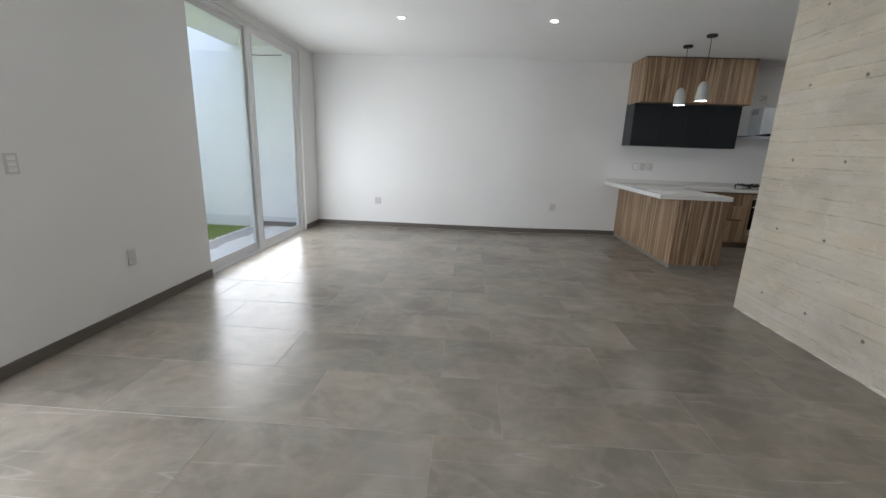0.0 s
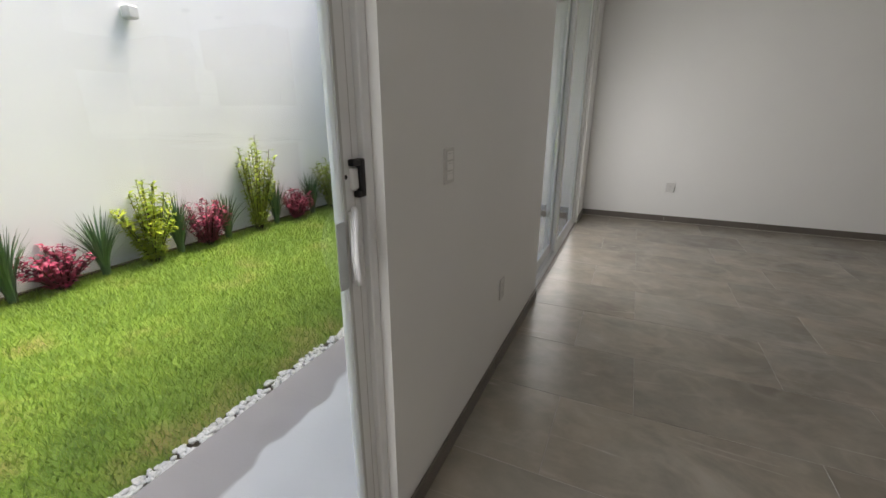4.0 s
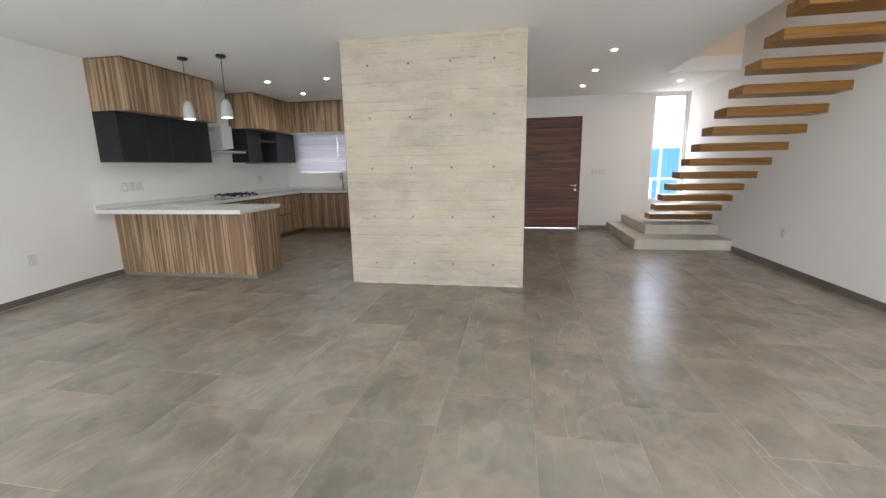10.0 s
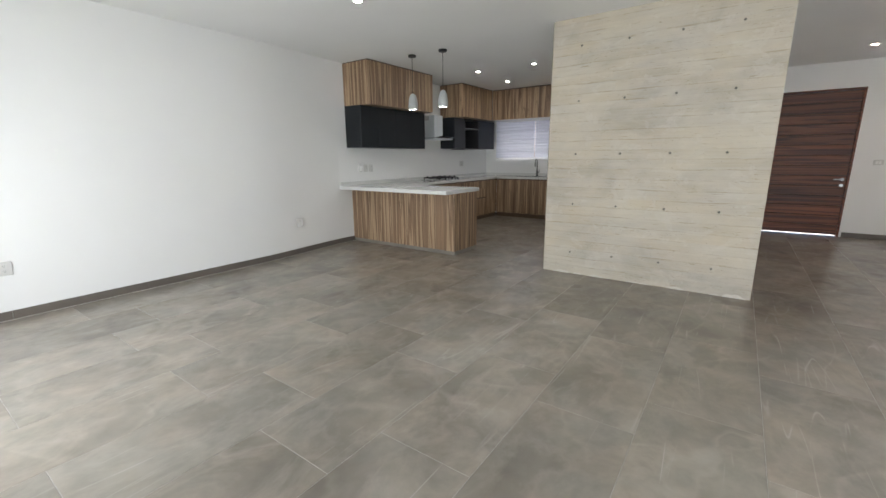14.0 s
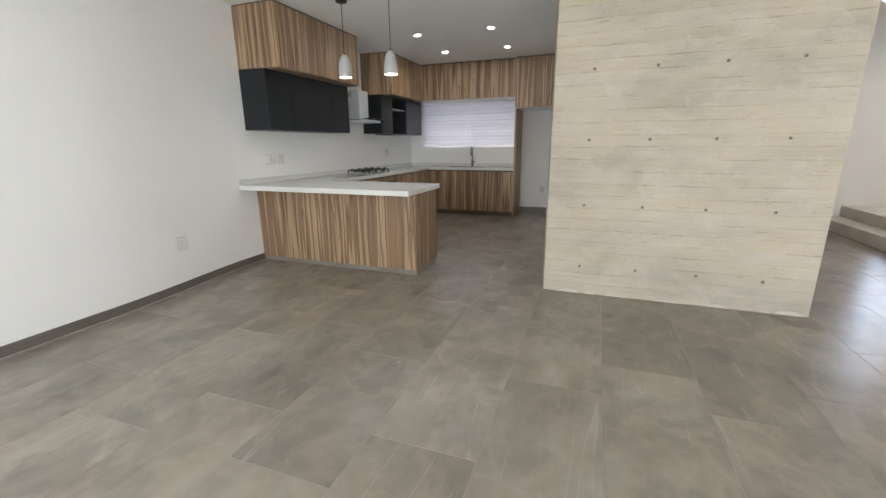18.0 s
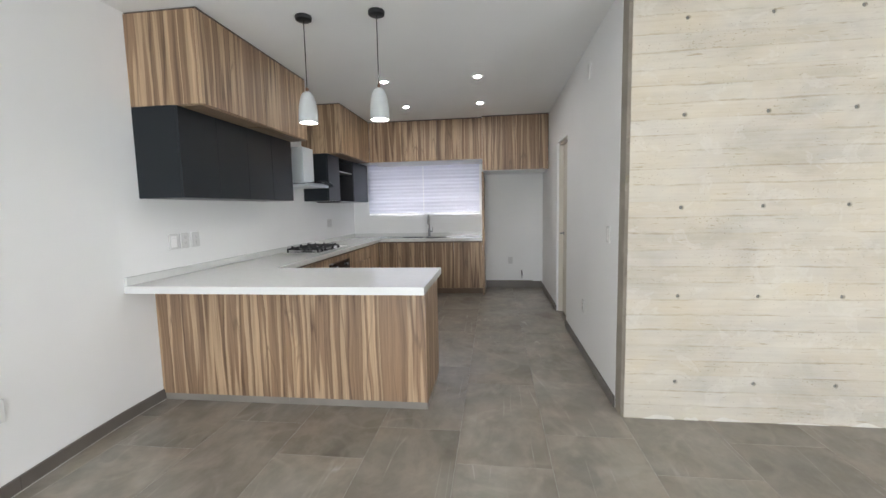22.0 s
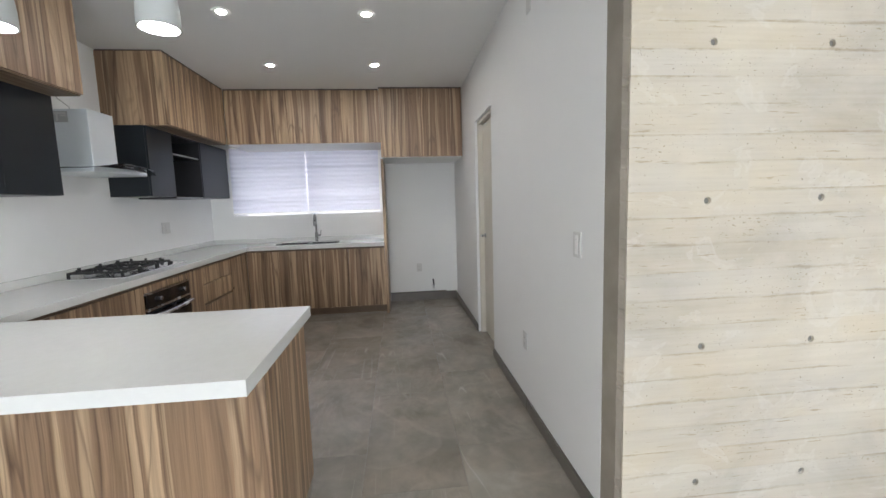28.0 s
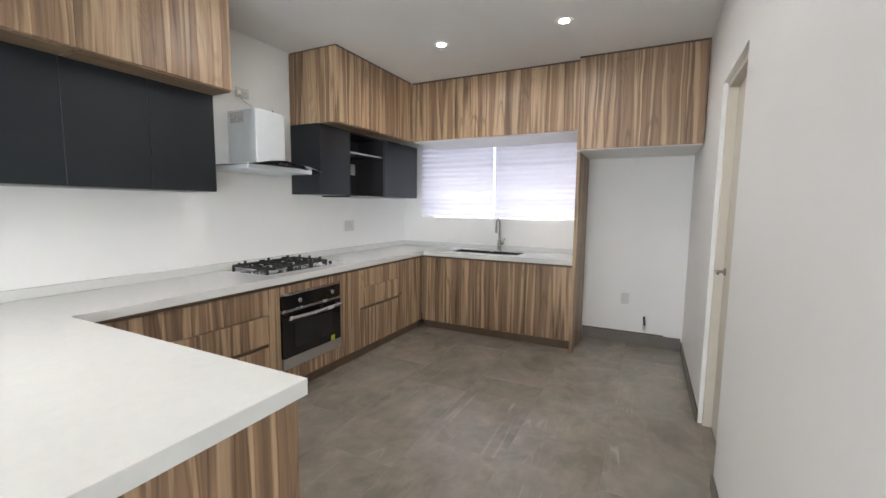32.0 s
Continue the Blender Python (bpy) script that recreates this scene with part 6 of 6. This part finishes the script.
# ---- street side ----
structure("forecourt", [(EX + TH, 16, -8, 14, -0.25, -0.04)], ROAD, "grey cement forecourt", "pavement")
f = thing("blue_fence", (11.0, -2.0, -0.04), "blue ribbed sheet-metal hoarding across the forecourt", "fence")
for k in range(14):
    b = bmesh.new()
    y0 = -5.5 + 0.6 * k
    box(b, 11.0, 11.03, y0 + 0.002, y0 + 0.598, -0.04, 1.80)
    for j in range(3):
        box(b, 10.975, 11.0, y0 + 0.08 + 0.2 * j, y0 + 0.12 + 0.2 * j, -0.04, 1.80)
    part("sheet", b, BLUE, f)
g = thing("white_gate", (9.0, -1.4, -0.04), "white tubular steel gate frame outside", "gate")
for d in ((8.98, 9.02, -1.54, -1.50, -0.04, 1.78), (8.98, 9.02, -3.4, -1.32, 0.98, 1.03), (8.98, 9.02, -1.36, -1.32, -0.04, 0.98), (8.98, 9.02, -3.44, -3.40, -0.04, 1.78)):
    bpart("rail", d, ALU, g)
structure("neighbour_wall", [(10.2, 10.35, 2.5, 14, -0.25, 4.5)], simple("pink_render", (0.62, 0.50, 0.50), 0.8, vary=0.08, scale=1.0), "pale pinkish rendered wall across the forecourt")

# ---- floor tiles ----
floor = thing("floor", (0, 0, -0.012), "cloudy grey-brown porcelain floor tiles with thin grout joints", "floor", kind="structure")
TW, TL, Y0T, JT = 0.525, 1.05, 1.845, 0.0012
shared = {}


def tile_at(x0, x1, y0, y1):
    key = (round(x1 - x0, 3), round(y1 - y0, 3))
    if key not in shared:
        bm = bmesh.new()
        box(bm, JT, key[0] - JT, JT, key[1] - JT, -0.011, 0.0, 0.0012)
        shared[key] = mesh_of(bm, "floor_tile", TILE)
    o = new("floor_tile", shared[key])
    o.parent, o.matrix_parent_inverse = floor, Matrix.Translation(floor.location).inverted()
    o.location = (x0, y0, 0.0)


k = math.floor((SY - Y0T) / TW)
while Y0T + k * TW < NY:
    y0, y1 = max(Y0T + k * TW, SY), min(Y0T + (k + 1) * TW, NY)
    off = 0.20 if k % 2 == 0 else -0.14
    i = math.floor((WX - off) / TL) - 1
    while off + i * TL < EX:
        x0, x1 = max(off + i * TL, WX), min(off + (i + 1) * TL, EX)
        if x1 - x0 > 0.02 and y1 - y0 > 0.02 and not (x0 > CON_X1 and y0 > CON_Y0 + 0.1 and y1 < 3.83):
            tile_at(x0, x1, y0, y1)
        i += 1
    k += 1
for a, c in ((DOOR_S, DOOR_N), (WIN_S, WIN_N)):
    structure("threshold", [(WX - TH, WX, a, c, -0.25, -0.002)], SKIRT, "grey porcelain threshold under the sliding glass", "threshold")
